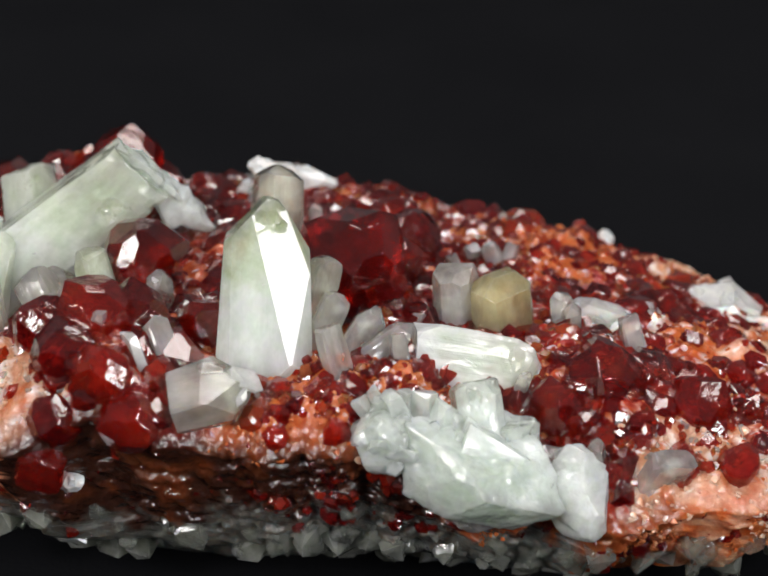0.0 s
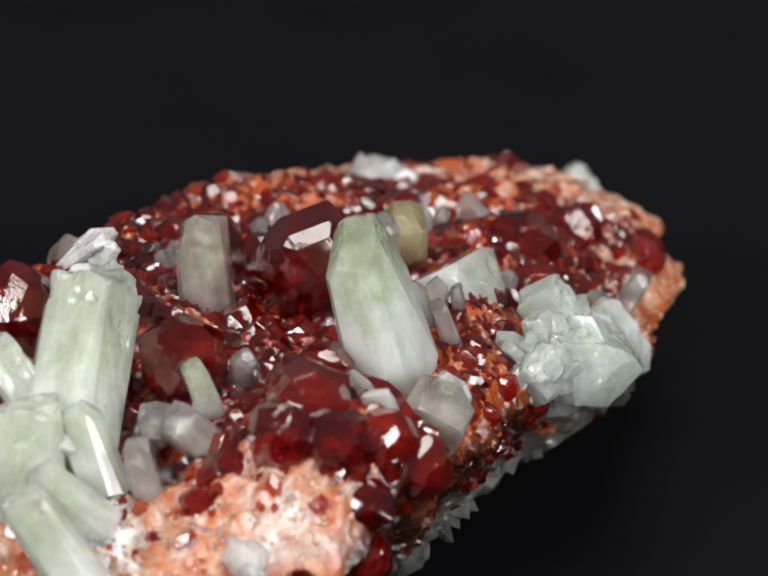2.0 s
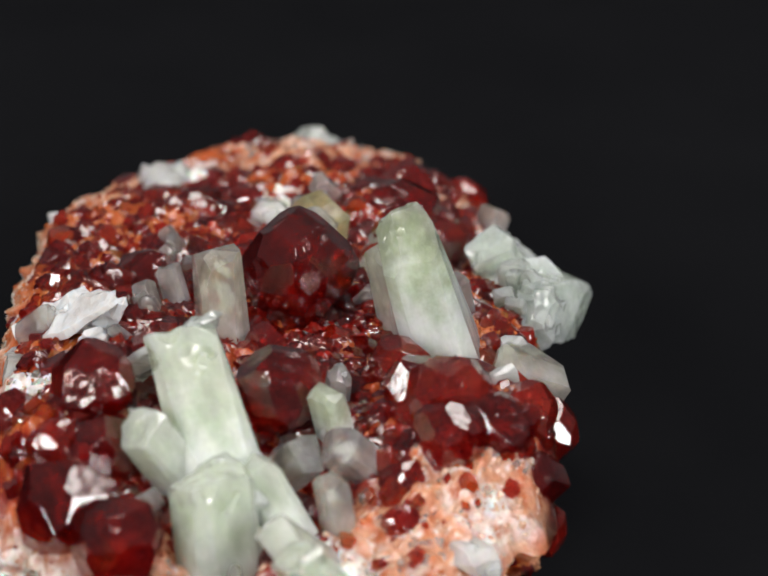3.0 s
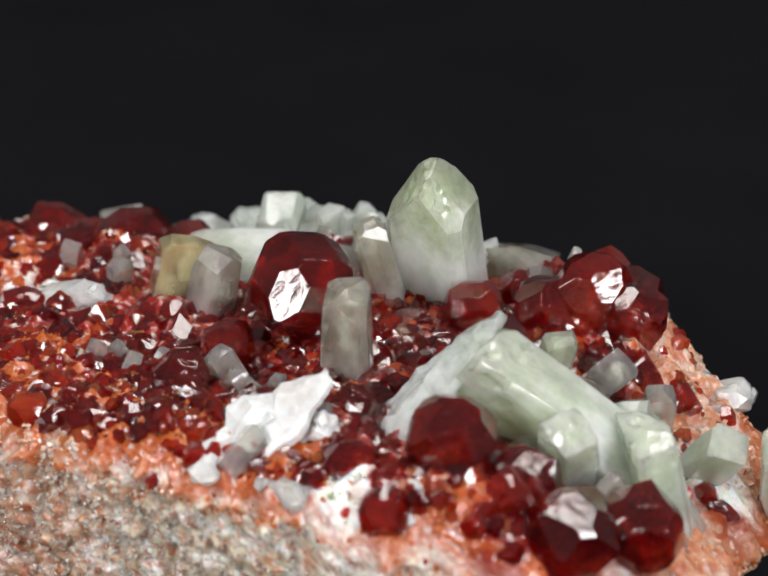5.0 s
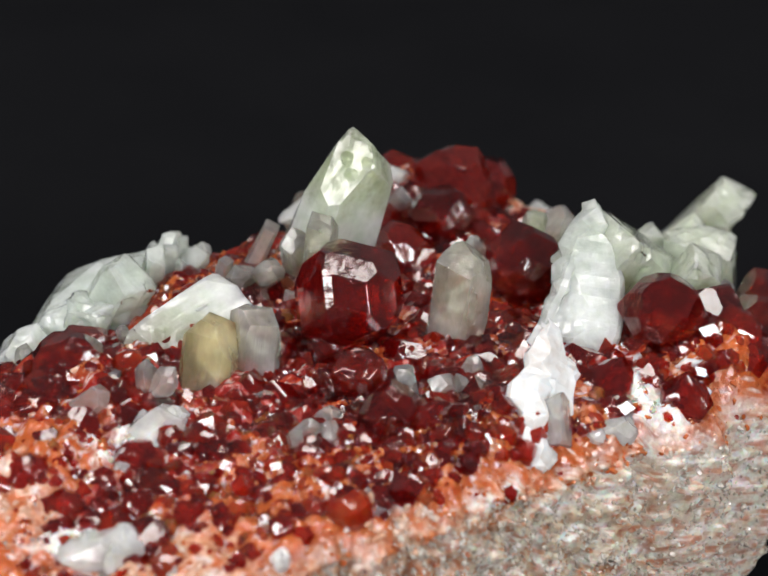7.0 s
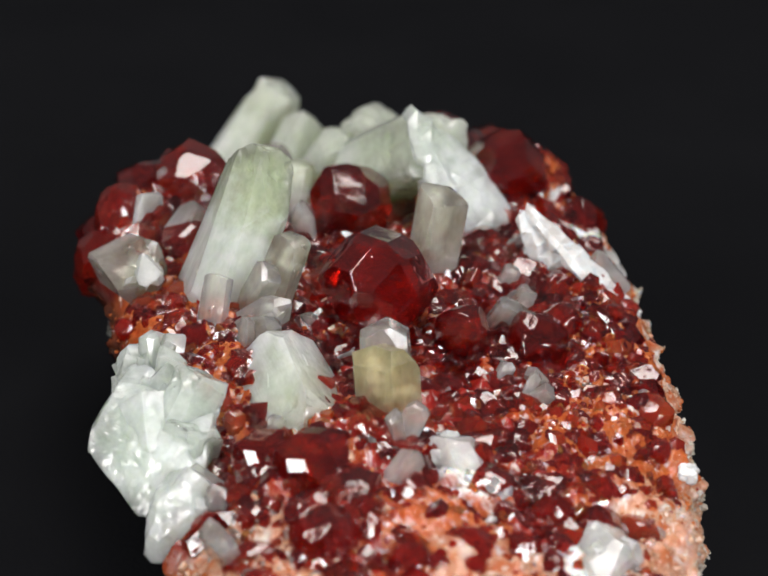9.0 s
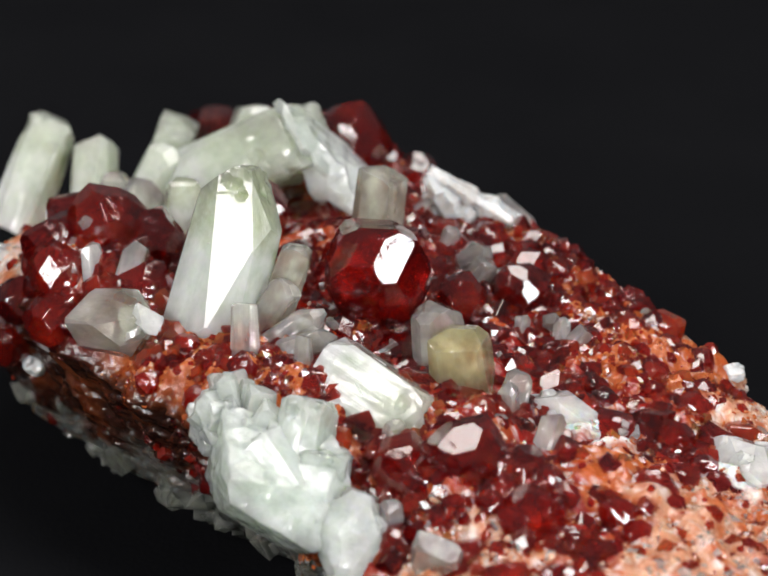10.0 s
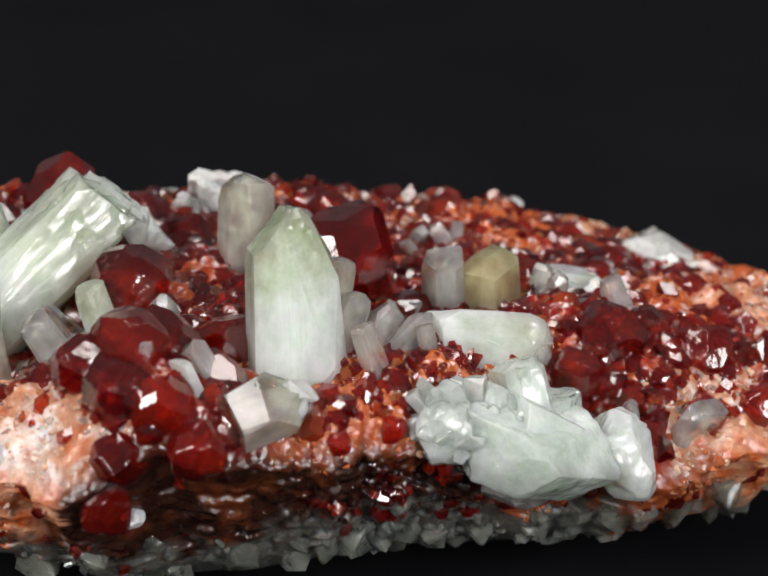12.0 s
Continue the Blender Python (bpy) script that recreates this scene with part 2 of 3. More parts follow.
def weather(bm, step, amount, scale=(0.9, 0.9, 0.9), seed=0.0):
    """Finely divide a faceted solid (to step mm) and roughen it by amount mm, as broken and corroded crystal is."""
    for _ in range(7):
        bmesh.ops.triangulate(bm, faces=[f for f in bm.faces if len(f.verts) > 3])
        long = [e for e in bm.edges if e.calc_length() > step * MM]
        if not long:
            break
        bmesh.ops.subdivide_edges(bm, edges=long, cuts=1)
    bmesh.ops.triangulate(bm, faces=[f for f in bm.faces if len(f.verts) > 3])
    bm.normal_update()
    moved = []
    for v in bm.verts:
        q = Vector((v.co.x / MM * scale[0], v.co.y / MM * scale[1], v.co.z / MM * scale[2] + seed))
        d = noise.noise(q) + 0.5 * noise.noise(q * 2.3) + 0.35 * abs(noise.noise(q * 5.1)) - 0.55 * max(0.0, noise.noise(q * 1.4 + Vector((5, 3, 1))) - 0.2)
        moved.append(v.co + v.normal * d * amount * MM)
    for v, co in zip(bm.verts, moved):
        v.co = co
    return bm


def etched(bm, step, depth, low, high, size, seed=0.0):
    """Shell-shaped hollows and steps, up to depth mm deep and about size mm wide, broken into a solid between the heights low and high (mm)."""
    for _ in range(6):
        bmesh.ops.triangulate(bm, faces=[f for f in bm.faces if len(f.verts) > 3])
        long = [e for e in bm.edges if e.calc_length() > step * MM and max(v.co.z for v in e.verts) > (low - 0.8) * MM]
        if not long:
            break
        bmesh.ops.subdivide_edges(bm, edges=long, cuts=1)
    bmesh.ops.triangulate(bm, faces=[f for f in bm.faces if len(f.verts) > 3])
    bm.normal_update()
    moved = []
    for v in bm.verts:
        q = v.co / MM
        near = noise.voronoi(q / size + Vector((seed, seed * 0.7, 0)), distance_metric="DISTANCE")
        here = smooth((q.z - low) / 0.8) * smooth((high - q.z) / 0.8)
        pick = noise.cell(near[1][0] * 3.7)
        shell = max(0.0, 0.75 - near[0][0]) * pick
        moved.append(v.co - v.normal * depth * here * max(0.0, shell) * MM)
    for v, co in zip(bm.verts, moved):
        v.co = co
    return bm


def smooth(v):
    v = min(1.0, max(0.0, v))
    return v * v * (3 - 2 * v)


def chipped(planes, rng, count, depth):
    """The solid inside the planes with chips struck off its corners, each up to depth deep."""
    rough = solid(planes)
    points = np.array([v.co[:] for v in rough.verts])
    rough.free()
    more = []
    for _ in range(count):
        n = Vector((rng.gauss(0, 1), rng.gauss(0, 1), rng.gauss(0.35, 0.9))).normalized()
        reach = float((points @ np.array(n)).max())
        more.append((tuple(n), reach - depth * rng.uniform(0.35, 1.0)))
    return solid(list(planes) + more)


def garnet_planes(rng, r, wobble=0.06, trap=1.0):
    """Rhombic dodecahedron cut by the trapezohedron's faces."""
    planes = []
    for a in (-1, 1):
        for b in (-1, 1):
            for v in ((a, b, 0), (a, 0, b), (0, a, b)):
                planes.append((v, r * (1 + rng.uniform(-wobble, wobble))))
            for c in (-1, 1):
                for v in ((2 * a, b, c), (a, 2 * b, c), (a, b, 2 * c)):
                    planes.append((v, r * trap * (1.0 + rng.uniform(-wobble, wobble))))
    return planes


def turn(rng):
    return Euler((rng.uniform(0, 6.28), rng.uniform(0, 6.28), rng.uniform(0, 6.28))).to_matrix().to_4x4()


def axis_pose(base, tip, roll=0.0):
    """Pose at base (mm) whose z axis points to tip, its x axis near the world's x, turned about z by roll degrees."""
    b, z = Vector(base) * MM, (Vector(tip) - Vector(base)).normalized()
    near = Vector((1, 0, 0)) if abs(z.x) < 0.8 else Vector((0, 1, 0))
    y = z.cross(near).normalized()
    x = y.cross(z)
    return Matrix.Translation(b) @ Matrix((x, y, z)).transposed().to_4x4() @ pose(0, 0, 0, 0, 0, roll)


def prism_bm(rng, width, depth, length, top="roof", root=1.0, chamfer=0.8, taper=0.04):
    """A prismatic crystal along z, its root below 0 and its tip at length (all mm)."""
    w, d = width / 2 * MM, depth / 2 * MM
    z = length * MM
    j = lambda s=0.05: rng.uniform(-s, s)
    planes = [((1, j(), taper), w), ((-1, j(), taper), w), ((j(), 1, taper), d), ((j(), -1, taper), d)]
    for a in (-1, 1):
        for b in (-1, 1):
            planes.append(((a * d, b * w, 0.0), chamfer * (1 + j(0.08)) * 2 * w * d / math.hypot(w, d)))
    planes.append(((j(0.1), j(0.1), -1), root * MM))
    if top == "roof":
        planes += [((0.15 + j(), 0.9, 0.75), z * 0.64 + d * 0.25), ((j(), -0.9, 0.8), z * 0.66 + d * 0.22),
                   ((0.9, j(), 0.7), z * 0.61 + w * 0.42), ((-0.9, 0.1, 0.85), z * 0.69 + w * 0.35), ((j(0.1), j(0.1), 1), z)]
    elif top == "point":
        for a in range(6):
            c, s = math.cos(a * 1.047 + 0.3), math.sin(a * 1.047 + 0.3)
            tilt = 0.75 + j(0.12)
            planes.append(((c, s, tilt), z * tilt / math.hypot(1, tilt) * (1 + j(0.03))))
    elif top == "slant":
        planes += [((0.6, 0.1 + j(), 1), z / math.hypot(1, 0.6) + w * 0.1), ((-0.5, 0.3, 1), z / math.hypot(1, 0.58) + w * 0.15), ((j(0.15), j(0.15), 1), z)]
    else:
        planes += [((j(0.25), j(0.25), 1), z), ((0.7, 0.2, 1), z * 0.8 + w * 0.55), ((-0.6, -0.3, 1), z * 0.83 + w * 0.45)]
    return chipped(planes, rng, 9, 0.16 * min(width, depth) * MM)


def inner_flaws(ob, rng, width, depth, length, cloudy=True, veils=3):
    """What shows inside a clear crystal: a milky cloud in its lower part and thin healed fractures."""
    if cloudy:
        cloud = chunk_bm(rng, (0, 0, length * 0.30), (width * 0.36, depth * 0.36, length * 0.38), 26, 0.12)
        part("milky_core", weather(cloud, 0.5, 0.12, (0.8, 0.8, 0.4), rng.random() * 9), CORE, ob, smooth=True)
    for _ in range(veils):
        w = min(width, depth) * rng.uniform(0.22, 0.38)
        flake = chunk_bm(rng, (0, 0, 0), (w, w * rng.uniform(0.5, 0.9), 0.045), 16, 0.2)
        at = Vector((rng.uniform(-0.14, 0.14) * width, rng.uniform(-0.14, 0.14) * depth, rng.uniform(0.3, 0.78) * length)) * MM
        part("fracture", flake, VEIL, ob, "", Matrix.Translation(at) @ Euler((rng.uniform(-1.0, 1.0), rng.uniform(-1.0, 1.0), rng.uniform(0, 6.28))).to_matrix().to_4x4())


def prism(name, base, tip, width, depth, material, label="", top="roof", roll=0.0, root=1.2, chamfer=0.8, seed=0, parent=None):
    rng = random.Random(seed + 17)
    length = (Vector(tip) - Vector(base)).length
    small = min(width, depth)
    bm = soften(prism_bm(rng, width, depth, length, top, root, chamfer), 0.022 * small * MM)
    if name == "milky_crystal" and small > 1.4 or material == PALE and small > 2.3:
        grain = (0.6, 0.6, 0.45) if name == "milky_crystal" else (0.8, 0.8, 0.22)
        etched(bm, 0.25, 0.6, length * 0.62, length + 2, 0.85, seed)
        weather(bm, 0.30 if small > 2.4 else 0.24, 0.08 if name == "milky_crystal" else 0.05, grain, seed)
    ob = part(name, bm, material, parent or specimen, label, axis_pose(base, tip, roll))
    if material in (GREEN, PALE, CLEAR, SMOKY, YELLOW) and small > 1.25:
        inner_flaws(ob, rng, width, depth, length, material in (GREEN, PALE), 4 if small > 2.2 else 2)
    return ob


def chunk_bm(rng, centre, radii, faces=22, jitter=0.14):
    """A cleaved piece: the planes round an ellipsoid, unevenly cut."""
    planes = []
    for k in range(faces):
        z = 1 - 2 * (k + 0.5) / faces
        a = k * 2.39996 + rng.uniform(-0.3, 0.3)
        q = math.sqrt(1 - z * z)
        n = Vector((q * math.cos(a), q * math.sin(a), z + rng.uniform(-0.2, 0.2))).normalized()
        reach = math.sqrt(sum((n[i] * radii[i]) ** 2 for i in range(3)))
        planes.append((tuple(n), reach * (1 + rng.uniform(-jitter, jitter)) * MM))
    bm = soften(chipped(planes, rng, 8, 0.3 * min(radii) * MM), min(radii) * 0.04 * MM)
    bmesh.ops.translate(bm, verts=bm.verts, vec=Vector(centre) * MM)
    return bm


def lump(name, centre, radii, material, label="", angles=(0, 0, 0), seed=0, bits=7, to=None, faces=22):
    """A broken lump, longest along its own x axis (or from centre towards to): a cleaved core with smaller cleaved pieces grown on it."""
    rng = random.Random(seed + 300)
    m = pose(*(c * MM for c in centre), *angles)
    if to:
        m = axis_pose(centre, to, angles[2]) @ pose(0, 0, 0, 0, -90, 0)
        m.translation = (Vector(centre) + Vector(to)) / 2 * MM
    body = chunk_bm(rng, (0, 0, 0), [r * 0.85 for r in radii], faces)
    if material in (WHITE, MILK):
        weather(body, 0.22, (0.20 if material == WHITE else 0.10) * min(1.0, min(radii) / 1.2), (1.0, 1.0, 1.0), seed)
    core = part(name, body, material, specimen, label, m)
    for k in range(bits):
        v = Vector((rng.gauss(0, 1), rng.gauss(0, 1), rng.gauss(0.25, 1))).normalized()
        at = [v[i] * radii[i] * 0.72 for i in range(3)]
        size = rng.uniform(0.2, 0.45) * (radii[0] * radii[1] * radii[2]) ** (1 / 3)
        piece = chunk_bm(rng, at, [size * rng.uniform(0.6, 1.3) for _ in range(3)], 14, 0.25)
        if material in (WHITE, MILK):
            weather(piece, 0.2, 0.07, (1.3, 1.3, 1.3), seed + k)
        part("fragment", piece, material, core)
    return core


def shard(name, start, end, width, thick, material, label="", face=(0, 1, 0), seed=0):
    """A thin cleaved blade from start to end (mm), its broad side towards face: stepped, jagged outline, uneven thickness, a ridge along its middle."""
    rng = random.Random(seed + 700)
    length = (Vector(end) - Vector(start)).length
    steps = 15
    bm = bmesh.new()
    rows = []
    left, right = rng.uniform(0.5, 0.8), rng.uniform(0.5, 0.8)
    for k in range(steps + 1):
        u = k / steps
        full = width / 2 * min(1.0, 0.35 + 2.6 * u, 0.22 + 2.2 * (1 - u))
        if rng.random() < 0.55:
            left = rng.uniform(0.55, 1.1)
        if rng.random() < 0.55:
            right = rng.uniform(0.55, 1.1)
        z = u * length + rng.uniform(-0.2, 0.2) * length / steps
        t = thick / 2 * rng.uniform(0.75, 1.15) * min(1.0, 0.4 + 2.5 * (1 - u))
        mid = rng.uniform(-0.15, 0.15) * width
        ring = [(-left * full, -0.25 * t), (mid - 0.2 * full, -t), (mid + 0.25 * full, -0.8 * t), (right * full, -0.2 * t), (right * full * 0.96, 0.3 * t), (mid + 0.1 * full, t), (-left * full * 0.9, 0.45 * t)]
        rows.append([bm.verts.new((x * MM, y * MM, (z + 0.12 * (j % 3)) * MM)) for j, (x, y) in enumerate(ring)])
    for a, b in zip(rows, rows[1:]):
        for j in range(7):
            bm.faces.new((a[j], a[(j + 1) % 7], b[(j + 1) % 7], b[j]))
    bm.faces.new(rows[0][::-1])
    bm.faces.new(rows[-1])
    bmesh.ops.recalc_face_normals(bm, faces=bm.faces)
    weather(bm, 0.3, 0.07, (1.2, 1.2, 0.5), seed)
    z = (Vector(end) - Vector(start)).normalized()
    x = Vector(face).cross(z).normalized()
    m = Matrix.Translation(Vector(start) * MM) @ Matrix((x, z.cross(x), z)).transposed().to_4x4()
    return part(name, bm, material, specimen, label, m)


# ---- ground ----
ground_bm = bmesh.new()
bmesh.ops.create_grid(ground_bm, x_segments=24, y_segments=24, size=0.6)
ground = tagged(new("ground", mesh_of("ground", ground_bm, [VELVET])), "black matt cloth spread under the mineral specimen", "cloth", kind="structure")

# ---- the specimen: one thing, all crystals are its parts ----
specimen = tagged(new("mineral_specimen"), "mineral specimen with red garnets and pale green crystals on orange rock", "mineral")

CENTRE = (3.0, 3.0)
RIM = [28.2, 25.2, 21.0, 17.6, 15.2, 14.2, 13.8, 14.8, 16.8, 21.0, 26.4, 28.7, 28.5, 27.2, 24.6, 19.9, 16.2, 14.4, 14.0, 14.6, 16.6, 19.9, 24.0, 27.6]


def rim(phi):
    """Radius of the rock's upper outline (mm) at the angle phi."""
    a = (math.degrees(phi) % 360) / 15
    i = int(a) % 24
    f = a - int(a)
    f = f * f * (3 - 2 * f)
    return RIM[i] * (1 - f) + RIM[(i + 1) % 24] * f


def wave(x, y, z=0.0, s=1.0):
    return noise.noise(Vector((x * s, y * s, z * s)))


# broad swellings and hollows of the upper face: x, y, radius, height
SWELL = [(2, 13, 3.4, 1.0), (10.5, 13, 3.6, 0.2), (-14.5, 15, 2.2, 1.6), (-3.4, 7.0, 2.6, 0.7), (22, 10, 6, -0.8), (-12, 12, 4.5, 1.6), (-12.5, -6.5, 4.5, 2.7), (-10.5, -10, 2.6, 1.2), (-3, 13, 4, 0.6), (14.5, -4, 4, 1.1), (-5, 8, 4, 0.1), (4, 8, 5, -0.8),
         (10, -8, 3, -1.8), (15, -10.5, 3.2, -2.0), (-16, 3, 4, -1.6), (20, 1, 4, 0.5), (-19.5, 12.5, 4, 1.6), (2, -6, 3.5, 0.8), (20, -8, 4, -0.6), (-19, -4, 4, 0.6)]


def height(x, y):
    """Height of the rock's upper face (mm), before its rounding at the rim."""
    k = 0.0031 if x > -5 else 0.0105
    h = 14.0 - k * (x + 5) ** 2 - (0.010 if y < 0 else 0.003) * y * y
    for cx, cy, r, a in SWELL:
        h += a * math.exp(-((x - cx) ** 2 + (y - cy) ** 2) / (r * r))
    return h + 0.55 * wave(x, y, 0, 0.28) + 0.30 * wave(x, y, 5, 0.75)


# patches of the upper face: x, y, radius, kind
PATCHES = [(-11, 16.5, 2.6, "orange"), (-4, 17, 2.6, "orange"), (2, 17, 2.6, "orange"), (9, 16.5, 2.4, "peach"), (0, -8.5, 4.2, "orange"), (-4.5, -9.5, 2.6, "orange"), (7, -7.0, 2.2, "orange"), (20, 1.5, 3.5, "orange"), (19.6, -9.6, 4.4, "peach"), (24, 3, 4.0, "peach"), (26, 8, 4.0, "orange"), (28, -2, 5.0, "peach"), (16, 3.5, 1.8, "white"),
           (-17, -7, 4.0, "peach"), (-21, -3, 4.5, "peach"), (-12, -8.5, 1.2, "orange"), (-19, -8.5, 2.0, "white"), (-22, 1, 2.5, "white"),
           (-4, 14.5, 2.2, "orange"), (0, 14.5, 2.6, "orange"), (5, 15, 2.5, "orange"), (13, 14, 5, "orange"), (4.5, 12.0, 1.8, "orange"), (9, 13.5, 1.8, "orange"), (18, 10.5, 2.2, "orange"), (20, 13, 4, "peach"),
           (-13, 16, 2.5, "orange"), (-8, 16, 2.0, "white"), (-1.5, -5.8, 3.5, "orange"), (-5, -6, 2.5, "orange"), (3, -8, 3.0, "orange"),
           (-24, 8, 4, "peach"), (-20, 16, 3, "orange"), (22, 8, 2, "white"), (12, 9, 2.0, "orange"), (7, 12, 2.0, "orange")]


def patch(x, y, z, side):
    """The kind of crust at a place on the rock. side: 0 on the upper face, 1 at the foot."""
    n = wave(x, y, z, 0.9) * 0.9 + wave(x, y, z, 2.6) * 0.5
    if side > 0.02:
        back = y > 6 and x < 26
        if back:
            if z > 11.5 + n * 1.6:
                return "orange" if n > -0.15 else "peach"
            if n > 0.55:
                return "white"
            return "beige"
        if x < -19 or x > 22:
            return "peach" if z > 6.5 + n * 3 else "grey"
        if z > 6.0 + n * 2.5:
            return "dark" if wave(x, y, z, 0.35) > -0.25 else "orange"
        return "grey"
    for cx, cy, r, kind in PATCHES:
        if math.hypot(x - cx, y - cy) + n * 2.0 < r:
            if kind == "peach":
                m = wave(x, y, 3, 1.1) + 0.4 * wave(x, y, 7, 3.1)
                return "white" if m > 0.24 else "orange" if m < -0.22 else "peach"
            return kind
    if n > 0.62:
        return "peach"
    return "orange" if wave(x, y, 9, 0.5) > 0.34 else "red"


# colour of each kind of crust, and how glossy it is; dark and grey include shade under the overhang
TINT = {"red": (0.25, 0.011, 0.007, 1.0), "orange": (0.46, 0.10, 0.022, 0.95), "peach": (0.58, 0.27, 0.16, 0.95), "white": (0.86, 0.83, 0.80, 0.5),
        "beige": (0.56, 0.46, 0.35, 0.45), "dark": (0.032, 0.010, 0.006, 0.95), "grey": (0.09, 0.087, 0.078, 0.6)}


def blend(a, b, f):
    return tuple(a[i] * (1 - f) + b[i] * f for i in range(4))


def mineral_tint(x, y, z, side):
    """Crust colour at a place, the kinds running softly into one another; the front flank's colour also holds the
    overhang's shade.
    """
    n, k, q = wave(x, y, z, 0.9), wave(x, y, z + 20, 2.4), wave(x, y, z + 40, 0.45)
    e = 0.9 * n + 0.5 * k
    if side > 0.5:
        if y > 6 and x < 26:
            c = blend(TINT["beige"], TINT["white"], 0.75 * smooth((n + 0.3 * q - 0.05) * 3.5))
            c = blend(c, TINT["white"], 0.35 * smooth((-x - 5) / 6)) if x < 0 else blend(c, TINT["orange"], 0.4 * smooth((x - 2) / 6))
            c = blend(c, TINT["orange"], 0.6 * smooth((k - 0.05) * 4))
            return blend(c, blend(TINT["orange"], TINT["peach"], smooth(0.6 + 2 * k)), smooth((z - 11.3 - e * 2.8) * 0.6))
        # front flank: dark brown and grey crust, painted deeper for shade beneath the rim
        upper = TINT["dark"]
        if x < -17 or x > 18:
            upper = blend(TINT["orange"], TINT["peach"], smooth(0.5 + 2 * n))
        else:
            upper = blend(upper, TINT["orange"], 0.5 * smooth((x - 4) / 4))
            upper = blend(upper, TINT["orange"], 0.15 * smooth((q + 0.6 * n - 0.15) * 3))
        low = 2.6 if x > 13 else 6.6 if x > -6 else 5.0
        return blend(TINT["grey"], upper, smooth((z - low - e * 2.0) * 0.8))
    c = blend(TINT["red"], TINT["orange"], 0.55 * smooth((q + 0.5 * k - 0.05) * 3))
    for cx, cy, r, kind in PATCHES:
        d = r + 0.4 - math.hypot(x - cx, y - cy) - e * 1.8
        if d > -0.2:
            f = smooth(d / 1.6 + 0.1)
            t = TINT[kind]
            if kind == "peach":
                t = blend(t, TINT["white"], 0.5 * smooth((wave(x, y, 3, 0.8) - 0.2) * 3))
                t = blend(t, TINT["orange"], 0.8 * smooth((-0.08 - wave(x, y, 7, 1.3)) * 4))
            c = blend(c, t, f)
    return blend(c, TINT["white"], 0.6 * smooth((k - 0.34) * 5))


def surface(phi, s):
    """A point of the rock (mm): s from 0 (middle of the upper face) over 0.6 (rim) to 1 (foot)."""
    c, q = math.cos(phi), math.sin(phi)
    r = rim(phi) * (1 + 0.035 * wave(c * 9, q * 9) + 0.02 * wave(c * 30, q * 30))
    front = 0.5 - 0.5 * q
    foot = 1.0 - 0.44 * front
    if s < 0.6:
        u = s / 0.6
        x, y = CENTRE[0] + c * r * u, CENTRE[1] + q * r * u
        z = height(x, y) - 1.5 * max(0.0, u - 0.86) ** 2 / 0.0196
        return x, y, z
    v = (s - 0.6) / 0.4
    x0, y0 = CENTRE[0] + c * r, CENTRE[1] + q * r
    top = height(x0, y0) - 1.5
    scale = 1 + (foot - 1) * v ** (1.1 - 0.2 * front) + 0.03 * math.sin(math.pi * v)
    low = smooth((top * v - (top - 4.3)) / 2.2)
    scale *= 1 - 0.48 * smooth(1.6 * front - 0.5) * low
    x, y = CENTRE[0] + c * r * scale, CENTRE[1] + q * r * scale
    return x, y, top * (1 - v)


def rough_point(phi, s):
    x, y, z = surface(phi, s)
    v = Vector((x, y, z))
    d = 0.42 * noise.noise(v * 0.8) + 0.30 * noise.noise(v * 1.9 + Vector((9, 2, 4))) + 0.16 * abs(noise.noise(v * 4.3)) + 0.09 * noise.noise(v * 9.0)
    if s < 0.6:
        near = noise.voronoi(v * 0.62, distance_metric="DISTANCE")[0]
        dome = 0.62 * (0.62 - min(1.0, near[0])) * min(1.0, (0.6 - s) * 12)
        return v + Vector((0, 0, d * 0.8 + dome))
    fade = min(1.0, z / 1.5)
    return v + Vector((math.cos(phi) * d * 1.5, math.sin(phi) * d * 1.5, 0.4 * d)) * fade


def build_matrix():
    columns, rings = 500, 210
    verts, faces = [(CENTRE[0] * MM, CENTRE[1] * MM, rough_point(0, 0.0).z * MM)], []
    levels = [0.6 * (k / 130) ** 0.75 for k in range(1, 131)] + [0.6 + 0.4 * k / 80 for k in range(1, 81)]
    for s in levels:
        for i in range(columns):
            p = rough_point(2 * math.pi * i / columns, s)
            verts.append((p.x * MM, p.y * MM, max(0.0, p.z) * MM))
    for i in range(columns):
        faces.append((0, 1 + i, 1 + (i + 1) % columns))
    for k in range(rings - 1):
        a, b = 1 + k * columns, 1 + (k + 1) * columns
        for i in range(columns):
            faces.append((a + i, b + i, b + (i + 1) % columns, a + (i + 1) % columns))
    last = 1 + (rings - 1) * columns
    faces.append(tuple(last + columns - 1 - i for i in range(columns)))
    data = bpy.data.meshes.new("matrix")
    data.from_pydata(verts, [], faces)
    data.materials.append(MATRIX)
    tint = data.attributes.new("mineral", "FLOAT_COLOR", "POINT")
    colours = []
    for i, v in enumerate(verts):
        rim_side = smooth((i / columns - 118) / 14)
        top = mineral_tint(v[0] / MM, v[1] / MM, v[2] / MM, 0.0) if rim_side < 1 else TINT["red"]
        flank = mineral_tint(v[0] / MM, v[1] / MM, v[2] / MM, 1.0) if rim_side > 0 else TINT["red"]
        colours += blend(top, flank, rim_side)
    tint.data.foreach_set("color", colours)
    data.polygons.foreach_set("use_smooth", [True] * len(faces))
    data.update()
